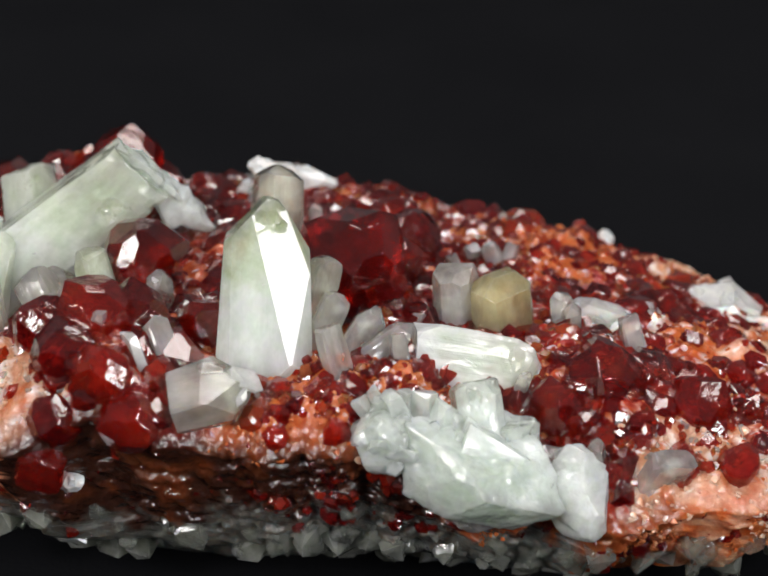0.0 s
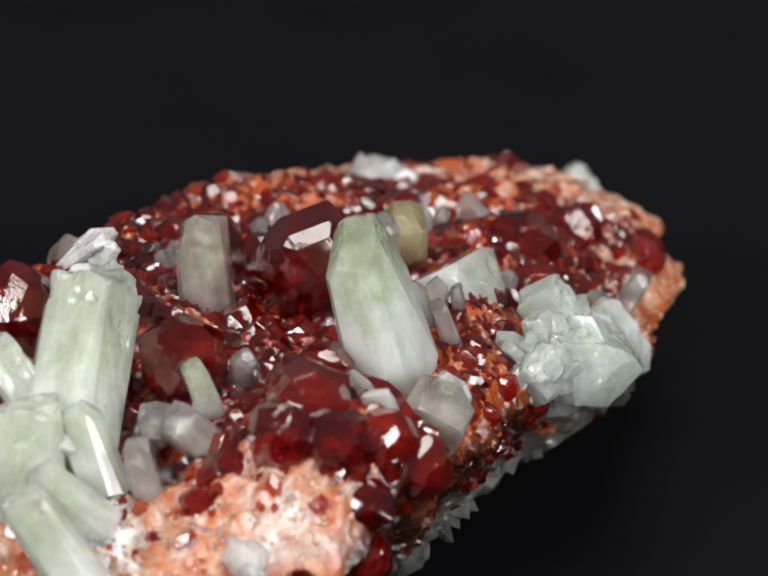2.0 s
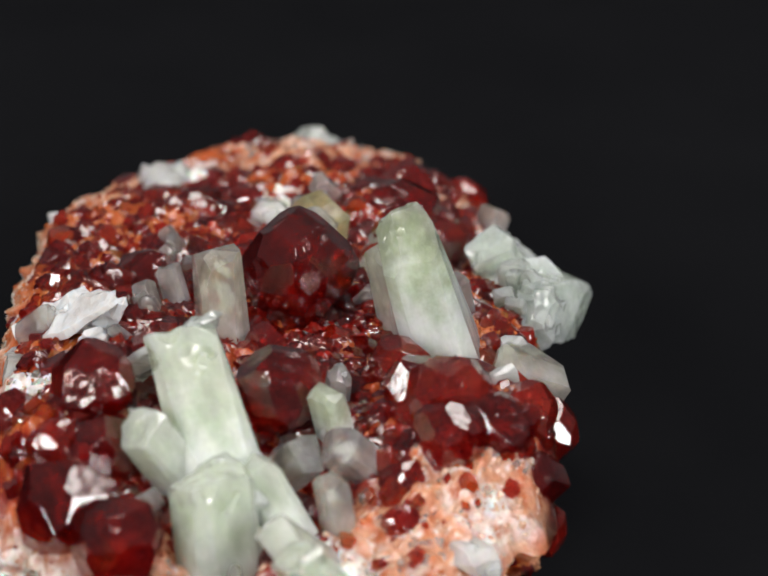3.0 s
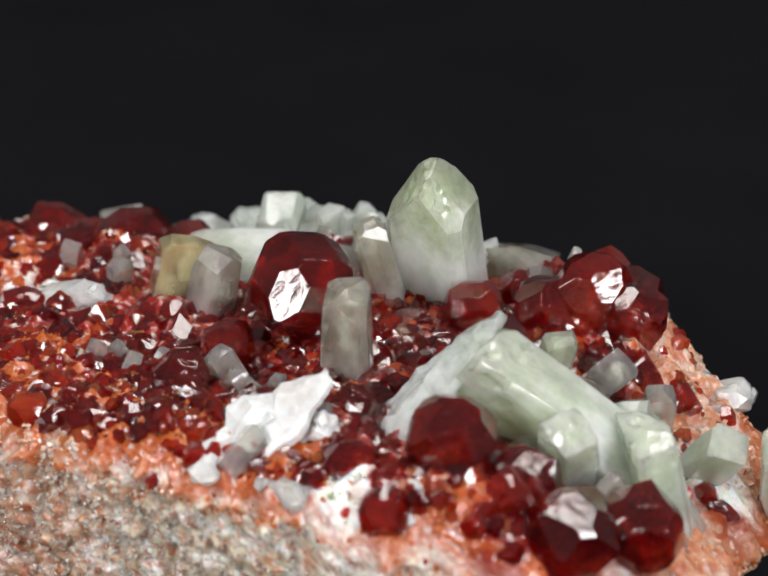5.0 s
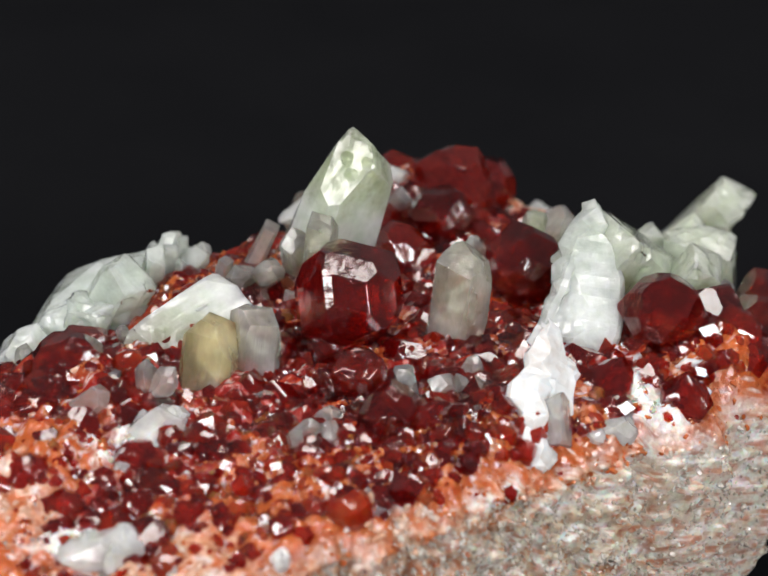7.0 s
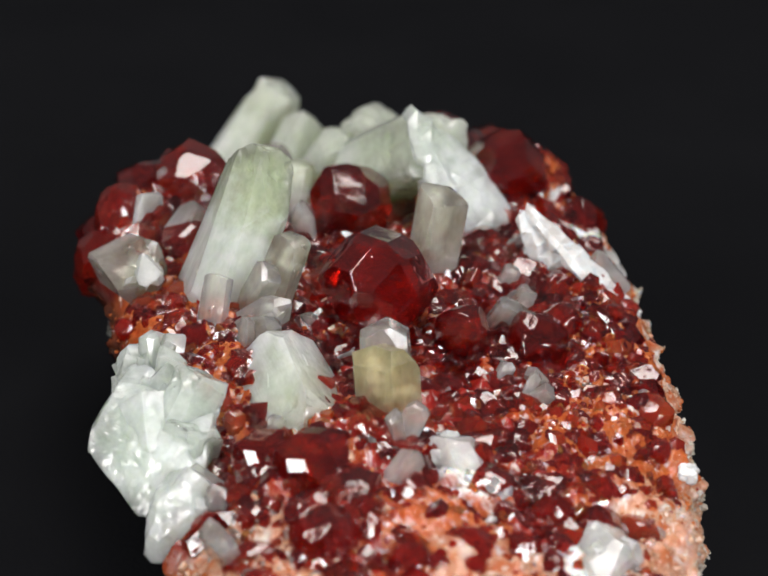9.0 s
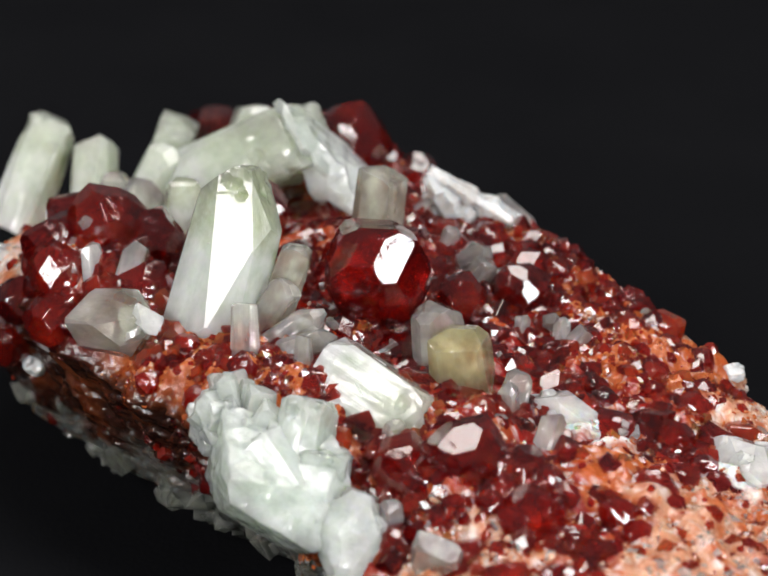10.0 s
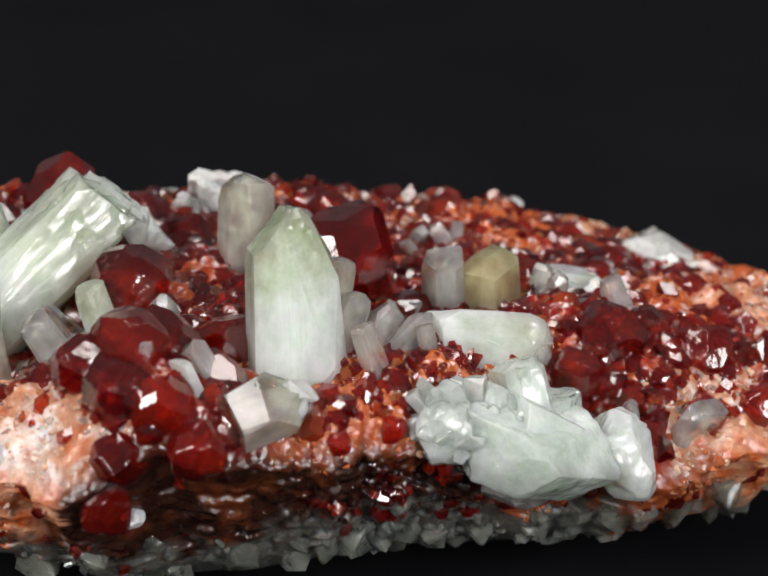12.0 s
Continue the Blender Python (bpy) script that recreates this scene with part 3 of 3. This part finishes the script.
    return part("matrix", data, None, specimen, "granular orange and peach rock matrix with white and beige patches")


build_matrix()

# ---- pale crystals ----
def main_crystal():
    """The tall crystal: eight sides and a roof-shaped tip whose ridge runs across it."""
    planes = [((1, 0.05, 0.05), 2.5), ((-1, 0.03, 0.04), 2.4), ((0.04, 1, 0.03), 1.75), ((-0.05, -1, 0.06), 1.95),
              ((0.72, 0.70, 0.03), 2.5), ((-0.70, 0.72, 0.02), 2.4), ((0.74, -0.68, 0.05), 2.45), ((-0.70, -0.72, 0.04), 2.55),
              ((0.76, 0.05, 0.65), 6.15), ((-0.74, -0.06, 0.67), 5.8), ((0.87, -0.33, 0.36), 3.92), ((0.36, -0.92, 0.17), 2.35), ((0.0, 0.94, 0.34), 4.58), ((0.05, -0.95, 0.32), 3.95),
              ((0.55, 0.62, 0.56), 5.55), ((0.75, 0.33, 0.57), 5.0), ((-0.5, -0.6, 0.62), 6.7), ((-0.6, 0.6, 0.53), 4.95), ((0.02, 0.05, 1), 8.4), ((0, 0, -1), 1.2), ((0.5, -0.75, -0.45), 2.2)]
    bm = soften(chipped([(n, d * MM) for n, d in planes], random.Random(8), 4, 0.2 * MM), 0.04 * MM)
    etched(bm, 0.16, 0.30, 6.4, 9.0, 0.6, 3.0)
    ob = part("diopside_crystal", bm, GREEN, specimen, "tall pale green translucent crystal standing upright", axis_pose((-3.6, -5.4, 14.0), (-3.7, -2.8, 22.5)))
    inner_flaws(ob, random.Random(21), 4.6, 3.5, 8.6, True, 9)
    return ob


main_crystal()
C = "diopside_crystal"
Q = "quartz_crystal"
prism(C, (-1.4, -3.2, 14.2), (-0.6, -2.2, 18.4), 2.0, 1.7, SMOKY, "small pale honey-coloured crystal stub", "slant", 40, seed=2)
prism(C, (-1.0, -4.4, 14.2), (0.2, -3.6, 17.0), 1.7, 1.3, CLEAR, "", "slant", 10, seed=32)
prism(C, (-3.4, 5.9, 14.6), (-3.4, 6.4, 19.2), 2.6, 2.6, SMOKY, "smoky translucent upright crystal", "slant", 15, seed=3)
prism(C, (8.9, 0.9, 12.3), (8.3, 0.6, 16.6), 3.2, 2.9, YELLOW, "honey-yellow translucent crystal", "roof", 35, seed=4)
prism(C, (6.6, 1.4, 12.6), (6.1, 1.1, 16.5), 2.7, 2.5, CLEAR, "clear pale yellow crystal", "slant", 70, seed=5)
prism(C, (4.4, -4.0, 13.6), (10.7, -3.3, 12.5), 3.6, 3.6, PALE, "pale green prism lying on its side", "slant", 52, root=0.4, chamfer=0.95, seed=6)
prism(C, (-18.2, 5.2, 12.2), (-10.8, 8.1, 18.0), 4.6, 4.3, PALE, "long pale green crystal leaning up to a white peak", "flat", 12, root=0.8, seed=12)
prism(C, (-21.0, 5.8, 10.5), (-20.0, 6.6, 15.6), 2.6, 4.2, PALE, "pale green blocky prism", "flat", 40, seed=13)
prism(C, (-25.4, -0.6, 10.2), (-26.2, 2.6, 14.8), 3.0, 2.6, PALE, "pale green crystal leaning over the edge", "flat", 30, seed=14)
prism(C, (-18.6, 2.8, 12.2), (-18.2, 4.6, 15.5), 2.2, 2.2, PALE, "", "roof", 10, seed=15)
prism(C, (-16.6, 8.0, 13.4), (-17.2, 10.2, 16.5), 2.6, 2.4, PALE, "", "flat", 50, seed=16)
prism(C, (-21.5, 1.6, 11.5), (-23.4, 3.4, 14.0), 2.4, 2.2, PALE, "", "flat", 10, seed=33)
prism(C, (-12.2, 0.2, 13.2), (-13.2, 1.0, 16.6), 2.0, 1.4, GREEN, "small green-tipped crystal", "roof", 45, seed=17)
prism(Q, (-9.2, 0.2, 14.0), (-9.4, 0.0, 16.2), 1.5, 1.4, CLEAR, "", "point", 0, seed=18)
prism(Q, (-18.2, 0.2, 11.8), (-18.8, 0.8, 14.9), 1.8, 1.5, CLEAR, "", "roof", 30, seed=19)
prism(Q, (-14.6, -1.2, 12.9), (-16.2, 0.6, 15.2), 2.4, 2.0, CLEAR, "", "slant", 60, seed=20)
prism(Q, (-14.2, 2.6, 12.6), (-15.6, 1.6, 14.4), 2.2, 1.8, CLEAR, "", "slant", 30, seed=34)
prism(Q, (-7.6, -9.7, 13.5), (-3.5, -9.1, 14.5), 3.4, 3.1, SMOKY, "stubby clear crystal with a milky core", "point", 25, root=0.4, chamfer=0.92, seed=10)
prism("calcite_plate", (-9.3, -8.6, 13.4), (-10.4, -8.1, 16.4), 0.8, 1.7, MILK, "white upright plate", "flat", 20, seed=11)
prism(Q, (1.0, -4.6, 14.2), (2.4, -2.8, 16.2), 1.7, 1.5, CLEAR, "clear tilted crystal", "point", 10, seed=35)
prism(Q, (2.2, -4.9, 14.4), (4.2, -3.7, 15.6), 1.3, 1.2, CLEAR, "", "point", 30, seed=36)
prism(Q, (3.6, -5.6, 13.9), (3.2, -5.4, 15.7), 0.95, 0.7, CLEAR, "", "flat", 20, seed=37)
prism(Q, (0.2, -6.6, 14.6), (-0.4, -6.2, 16.4), 1.5, 1.0, CLEAR, "", "flat", 40, seed=38)
prism(Q, (12.4, 0.6, 12.2), (12.6, 0.2, 15.2), 1.1, 1.0, CLEAR, "", "point", 15, seed=39)
prism(Q, (13.4, -1.6, 12.0), (13.2, -1.8, 13.9), 1.8, 1.5, CLEAR, "rounded clear crystal between the garnets", "flat", 25, seed=40)
prism(Q, (1.8, 8.4, 13.4), (2.6, 9.0, 15.2), 1.5, 1.1, CLEAR, "", "slant", 70, seed=41)
prism(Q, (17.2, -9.0, 9.9), (17.7, -9.8, 11.6), 2.6, 1.3, CLEAR, "", "flat", 20, seed=42)
lump("calcite_lump", (30.2, 0.2, 9.2), (1.7, 1.3, 1.5), MILK, "pale rounded crystals at the far end", (0, 0, 30), 61, 7)

# the milky block at the rim, grown together out of several blunt crystals
B = "milky_crystal"
lump(B, (3.4, -10.5, 12.6), (4.8, 2.3, 2.9), MILK, "large milky green crystal block at the rim", (0, 0, 30), 70, 0, to=(11.6, -11.0, 9.7), faces=11)
prism(B, (6.6, -10.7, 12.0), (10.9, -11.0, 9.9), 3.4, 4.2, MILK, "", "slant", 48, root=0.5, chamfer=0.8, seed=71)
lump(B, (3.0, -10.9, 12.4), (2.0, 1.8, 1.8), MILK, "", (0, 0, 20), 21, 10)
prism(B, (8.0, -10.2, 11.0), (7.2, -8.4, 14.8), 2.6, 3.0, MILK, "", "flat", 10, seed=8)
prism(B, (9.2, -10.2, 9.6), (9.2, -9.2, 13.0), 2.8, 2.8, MILK, "", "flat", 30, seed=44)
lump(B, (11.8, -9.9, 11.7), (2.8, 2.1, 1.9), MILK, "rounded pale green crystal at the rim", (0, 0, 10), 22, 4, to=(13.4, -11.3, 7.9))
prism(B, (4.2, -10.4, 12.0), (3.0, -10.6, 15.0), 1.2, 1.0, MILK, "", "flat", 30, seed=45)
prism(B, (4.6, -10.0, 12.0), (4.8, -9.6, 14.7), 1.6, 1.2, MILK, "", "flat", 60, seed=46)
prism(B, (3.6, -10.4, 12.4), (2.2, -10.2, 14.2), 1.2, 1.0, MILK, "", "slant", 20, seed=50)
prism(B, (3.4, -11.2, 12.0), (2.2, -11.8, 13.2), 1.4, 1.3, MILK, "", "slant", 0, seed=47)
prism(B, (5.4, -10.6, 12.6), (6.0, -10.0, 14.2), 1.5, 1.2, MILK, "", "flat", 45, seed=51)
lump(B, (5.6, -10.6, 12.2), (2.4, 1.8, 1.6), MILK, "", (0, 10, -5), 14, 9)
lump(B, (7.2, -10.4, 8.4), (2.6, 1.0, 0.8), CLEAR, "", (0, 10, 0), 15, 5)

spikes = random.Random(5)
for k in range(9):
    foot = (spikes.uniform(2.6, 4.8), spikes.uniform(-11.4, -9.6), spikes.uniform(12.0, 12.8))
    top = (foot[0] + spikes.uniform(-1.3, -0.2), foot[1] + spikes.uniform(-0.4, 0.7), foot[2] + spikes.uniform(1.0, 2.2))
    prism(B, foot, top, spikes.uniform(0.8, 1.5), spikes.uniform(0.7, 1.2), MILK, "", spikes.choice(("flat", "slant")), spikes.uniform(0, 90), 0.8, 0.85, 80 + k)

# ---- white lumps ----
W = "calcite_lump"
shard(W, (0.4, 16.6, 12.2), (-4.9, 11.6, 16.9), 3.6, 1.5, WHITE, "jagged white slab leaning on the rim", (0.3, 0.9, 0.4), 1)
shard(W, (-1.6, 14.8, 12.8), (-4.5, 11.2, 16.5), 3.2, 1.5, WHITE, "", (0.9, -0.4, 0.4), 5)
lump(W, (-4.8, 12.4, 14.0), (1.5, 1.3, 1.3), WHITE, "", (0, 20, 30), 6, 2)
shard(W, (-7.6, 11.4, 13.4), (-11.8, 6.4, 19.9), 4.4, 1.2, MILK, "white blade-like crest", (0.8, 0.6, 0.3), 2)
shard(W, (-7.0, 8.6, 14.2), (-11.6, 6.6, 19.0), 2.6, 1.1, MILK, "", (0.6, -0.7, 0.4), 3)
lump(W, (13.9, 3.2, 12.7), (2.6, 1.5, 0.9), VEIL, "sugary white translucent patch", (0, 4, 20), 3, 12)
lump(W, (16.6, 4.6, 12.4), (1.2, 0.8, 0.6), MILK, "", (0, 0, 40), 8, 4)
lump(W, (21.4, 8.9, 10.9), (2.6, 1.6, 1.0), VEIL, "white translucent patch by the rim", (0, 6, -20), 18, 9)
lump(W, (3.2, 14.2, 12.6), (1.9, 1.1, 0.8), MILK, "", (0, 0, -10), 12, 4)
lump(W, (15.0, 15.2, 11.4), (0.7, 0.5, 0.6), WHITE, "", (0, 0, 40), 9, 3)
lump(W, (-13.1, -9.6, 8.5), (0.75, 0.6, 0.6), WHITE, "small white nodule", (0, 0, 30), 5, 3)
lump(W, (-19.6, -6.4, 11.0), (2.4, 1.2, 1.0), VEIL, "", (0, 10, 30), 10, 6)
shard(W, (-10.8, 17.0, 11.2), (-12.6, 14.4, 14.6), 3.6, 1.8, WHITE, "massive white patch on the rim", (-0.2, 0.9, 0.5), 21)
shard(W, (-7.6, 16.9, 11.0), (-9.6, 13.2, 14.3), 2.6, 1.4, WHITE, "", (0.5, 0.8, 0.3), 22)
shard(W, (-14.9, 15.6, 11.0), (-16.6, 12.6, 14.6), 2.2, 1.3, WHITE, "white column on the rim", (-0.3, 0.9, 0.3), 23)
shard(W, (-18.6, 14.8, 10.6), (-17.2, 12.8, 14.2), 1.8, 1.0, WHITE, "", (0.2, 0.9, 0.2), 24)
lump(W, (-5.2, 16.6, 12.8), (2.0, 0.8, 0.8), MILK, "", (0, -8, -6), 13, 4)


# ---- garnets ----
def garnet(centre, radius, material=None, label="", seed=0, wobble=0.06, trap=1.0):
    rng = random.Random(seed + 100)
    bm = soften(solid(garnet_planes(rng, radius * MM, wobble, trap)), radius * 0.03 * MM)
    return part("garnet_crystal", bm, material or GARNET, specimen, label, Matrix.Translation(Vector(centre) * MM) @ turn(rng))


garnet((0.9, 2.0, 16.15), 2.7, GARNET_DEEP, "large deep red faceted garnet", 1, 0.06, 1.03)
garnet((-10.4, 3.1, 15.0), 2.2, GARNET, "", 2)
garnet((-12.0, 12.4, 15.9), 2.1, GARNET, "", 3)
garnet((-12.4, -5.4, 15.9), 2.1, GARNET, "", 4)
garnet((14.0, -4.1, 12.7), 2.1, GARNET, "", 5)
garnet((-11.6, -9.2, 14.5), 1.7, GARNET, "", 6)
garnet((-18.8, 13.4, 12.6), 2.5, GARNET, "", 7)
garnet((-14.6, -5.4, 15.1), 1.8, GARNET, "", 8)
garnet((-10.4, -3.8, 15.2), 1.7, GARNET, "", 9)
garnet((-13.6, -7.6, 14.8), 1.8, GARNET, "", 10)
garnet((-6.6, -3.2, 14.2), 1.7, GARNET, "", 11)
garnet((-8.2, -6.4, 13.9), 1.7, GARNET, "", 12)
garnet((-15.8, 12.0, 14.2), 1.8, GARNET, "", 13)
garnet((-21.6, 11.0, 12.4), 2.2, GARNET, "", 14)
garnet((-14.6, -10.2, 9.6), 1.3, GARNET, "", 15)
garnet((-10.2, -10.6, 12.8), 1.6, GARNET, "", 16)
garnet((3.2, 6.2, 14.0), 1.4, GARNET, "", 17)
garnet((4.0, 10.0, 13.6), 1.6, GARNET, "", 18)
garnet((16.4, -2.6, 12.2), 1.6, GARNET, "", 19)
garnet((11.6, -6.2, 12.0), 1.6, GARNET, "", 20)
garnet((19.2, -4.6, 11.8), 1.7, GARNET, "", 21)
garnet((-5.6, 9.6, 14.2), 1.3, GARNET, "", 22)


def template(seed, material, wobble=0.10):
    rng = random.Random(seed)
    return mesh_of("garnet_facets", soften(solid(garnet_planes(rng, MM, wobble, rng.uniform(0.95, 1.02))), 0.07 * MM), [material], True)


RED_SHAPES = [template(500 + k, GARNET) for k in range(7)]
ORANGE_SHAPES = [template(520 + k, GARNET_ORANGE) for k in range(3)]
scatter = random.Random(77)
CHANCE = {"red": 1.0, "orange": 0.16, "peach": 0.04, "white": 0.01}


def spot(rng, side=False):
    """A random place on the rock: even over the upper face, or over its flank."""
    phi = rng.uniform(0, 2 * math.pi)
    s = 0.6 * math.sqrt(rng.random()) if not side else rng.uniform(0.6, 0.98)
    return phi, s, rough_point(phi, s)


def garnet_crust(count):
    """The garnets of the crust that can be told apart, each a part of its own."""
    taken = []
    tries = 0
    while len(taken) < count and tries < 20000:
        tries += 1
        phi, s, p = spot(scatter)
        kind = patch(p.x, p.y, p.z, 0)
        if s > (0.535 if p.y > 6 else 0.575):
            continue
        if scatter.random() > CHANCE[kind]:
            continue
        r = 0.7 + 0.8 * scatter.random() ** 2
        if any((p - q).length < 0.66 * (r + qr) for q, qr in taken):
            continue
        taken.append((p, r))
        shapes = ORANGE_SHAPES if kind in ("orange", "peach") and scatter.random() < 0.5 else RED_SHAPES
        m = Matrix.Translation((p + Vector((0, 0, -0.60 * r - 1.2 * max(0.0, s - 0.54)))) * MM) @ turn(scatter) @ Matrix.Diagonal((r * scatter.uniform(0.85, 1.1), r, r * scatter.uniform(0.85, 1.1), 1))
        part("garnet_crystal", scatter.choice(shapes), None, specimen, "", m)


garnet_crust(290)
QUARTZ_SHAPES = [mesh_of("quartz_facets", soften(prism_bm(random.Random(900 + k), 1.1, 0.9, 1.5, top, 0.6, 0.85), 0.03 * MM), [CLEAR]) for k, top in enumerate(("slant", "point", "flat", "roof"))]


def quartz_bits(count):
    """Small pale crystals standing among the garnets."""
    rng = random.Random(31)
    made = 0
    while made < count:
        phi, s, p = spot(rng)
        if s > 0.54 or patch(p.x, p.y, p.z, 0) not in ("red", "peach"):
            continue
        k = rng.uniform(0.6, 1.35)
        m = Matrix.Translation((p + Vector((0, 0, -0.1))) * MM) @ Euler((rng.uniform(-0.9, 0.9), rng.uniform(-0.9, 0.9), rng.uniform(0, 6.28))).to_matrix().to_4x4()
        part("quartz_crystal", rng.choice(QUARTZ_SHAPES), None, specimen, "", m @ Matrix.Diagonal((k, k, k, 1)))
        made += 1


quartz_bits(30)


def sprinkle(name, label, material, count, sizes, kinds, side=False, points=7, sink=0.0, seed=0, where=None):
    """Many small grains sitting on the crust of the given kinds, as one part."""
    rng = random.Random(seed)
    gen = np.random.RandomState(seed)
    stock = []
    for k in range(12):
        bm = bmesh.new()
        if points == 0:
            bm.free()
            bm = solid(garnet_planes(rng, 1.0, 0.12, 1.3))
        else:
            for _ in range(points):
                bm.verts.new(Vector((rng.gauss(0, 1), rng.gauss(0, 1), rng.gauss(0, 1))).normalized() * rng.uniform(0.75, 1.1))
            bmesh.ops.convex_hull(bm, input=bm.verts)
            bmesh.ops.delete(bm, geom=[v for v in bm.verts if not v.link_faces], context="VERTS")
        bm.verts.index_update()
        stock.append((np.array([v.co[:] for v in bm.verts]), [[v.index for v in f.verts] for f in bm.faces]))
        bm.free()
    verts, faces, made, tries = [], [], 0, 0
    start = 0
    while made < count and tries < count * 25:
        tries += 1
        phi, s, p = spot(rng, side)
        if p.z < 0.6 or (not side and s > 0.55 and sizes[1] > 0.45) or (where and not where(p)) or patch(p.x, p.y, p.z, 1.0 if side else 0.0) not in kinds:
            continue
        r = sizes[0] + (sizes[1] - sizes[0]) * rng.random() ** 2
        v, f = stock[made % len(stock)]
        rot = np.array(turn(rng).to_3x3()) * (r * gen.uniform(0.75, 1.2, 3))
        into = np.array((math.cos(phi), math.sin(phi), 0.25)) * 0.8 if side else np.array((0.0, 0.0, 1.0))
        verts.append((v @ rot.T + np.array((p.x, p.y, p.z)) - into * sink * r) * MM)
        faces += [[i + start for i in face] for face in f]
        start += len(v)
        made += 1
    data = bpy.data.meshes.new(name)
    data.from_pydata(np.concatenate(verts).tolist(), [], faces)
    data.materials.append(material)
    return tagged(part(name, data, None, specimen, label), kind="stuff")


sprinkle("garnet_crust", "crust of small sparkling red garnets", GARNET_SMALL, 1500, (0.4, 1.0), ("red",), points=0, sink=0.80, seed=11)
sprinkle("garnet_crust", "", GARNET_SMALL, 450, (0.2, 0.6), ("orange",), points=0, sink=0.4, seed=12)
sprinkle("grain_crust", "fine red grains", GRAIN_RED, 700, (0.07, 0.22), ("red", "orange"), sink=0.3, seed=13)
sprinkle("grain_crust", "fine orange grains", GRAIN_ORANGE, 2600, (0.07, 0.26), ("orange",), sink=0.3, points=10, seed=14)
sprinkle("grain_crust", "fine peach-coloured grains", GRAIN_PEACH, 1500, (0.08, 0.34), ("peach",), sink=0.5, points=14, seed=15)
sprinkle("grain_crust", "glassy pale grains", CLEAR, 420, (0.15, 0.5), ("white", "peach"), sink=0.5, points=14, seed=16)
sprinkle("grain_crust", "", GRAIN_ORANGE, 1800, (0.05, 0.20), ("orange", "peach"), True, sink=0.5, points=10, seed=17, where=lambda p: p.y > 3 or p.x > 8)
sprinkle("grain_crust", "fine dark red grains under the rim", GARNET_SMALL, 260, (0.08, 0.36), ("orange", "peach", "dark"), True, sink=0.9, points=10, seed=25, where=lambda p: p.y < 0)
sprinkle("garnet_crust", "dark red and amber garnets under the rim", GARNET_SMALL, 10, (0.3, 0.6), ("dark",), True, points=0, sink=0.9, seed=22)
sprinkle("garnet_crust", "amber-coloured glassy grains", GARNET_AMBER, 1100, (0.15, 0.5), ("orange", "peach"), points=0, sink=0.7, seed=23)
sprinkle("garnet_crust", "", GARNET_AMBER, 130, (0.2, 0.5), ("red",), points=0, sink=0.35, seed=24)
sprinkle("grain_crust", "fine grey and beige grains", GRAIN_GREY, 9000, (0.07, 0.25), ("beige", "white"), True, sink=0.4, points=10, seed=18)
sprinkle("grain_crust", "", GRAIN_PEACH, 1500, (0.06, 0.30), ("peach",), True, sink=0.5, points=12, seed=19)
sprinkle("grey_crystal_crust", "grey glassy crystals under the front rim", GREY_GLASS, 320, (0.3, 1.7), ("grey",), True, points=13, sink=0.5, seed=20, where=lambda p: p.y < 0)
sprinkle("garnet_crust", "", GARNET_SMALL, 60, (0.2, 0.6), ("orange",), True, points=0, sink=0.5, seed=21)


# ---- motion of the specimen ----
def motions():
    walk(specimen, [
        (0.0, pose(0, 0, 0, 0, 0, 0.0)),
        (0.5, pose(0, 0, 0, 0, 0, 15.65)),
        (1.0, pose(0, 0, 0, 0, 0, 31.299)),
        (1.5, pose(0, 0, 0, 0, 0, 46.539)),
        (2.0, pose(0, 0, 0, 0, 0, 61.779)),
        (2.5, pose(0, 0, 0, 0, 0, 77.21)),
        (3.0, pose(0, 0, 0, 0, 0, 92.64)),
        (3.5, pose(0, 0, 0, 0, 0, 108.434)),
        (4.0, pose(0, 0, 0, 0, 0, 124.47)),
        (4.5, pose(0, 0, 0, 0, 0, 140.505)),
        (5.0, pose(0, 0, 0, 0, 0, 156.396)),
        (5.5, pose(0, 0, 0, 0, 0, 172.072)),
        (6.0, pose(0, 0, 0, 0, 0, 187.747)),
        (6.5, pose(0, 0, 0, 0, 0, 203.487)),
        (7.0, pose(0, 0, 0, 0, 0, 219.227)),
        (7.5, pose(0, 0, 0, 0, 0, 235.277)),
        (8.0, pose(0, 0, 0, 0, 0, 251.535)),
        (8.5, pose(0, 0, 0, 0, 0, 267.792)),
        (9.0, pose(0, 0, 0, 0, 0, 283.741)),
        (9.5, pose(0, 0, 0, 0, 0, 299.228)),
        (10.0, pose(0, 0, 0, 0, 0, 314.714)),
        (10.5, pose(0, 0, 0, 0, 0, 330.297)),
        (11.0, pose(0, 0, 0, 0, 0, 345.88)),
        (11.5, pose(0, 0, 0, 0, 0, 361.317)),
        (12.0, pose(0, 0, 0, 0, 0, 376.754)),
    ])


motions()
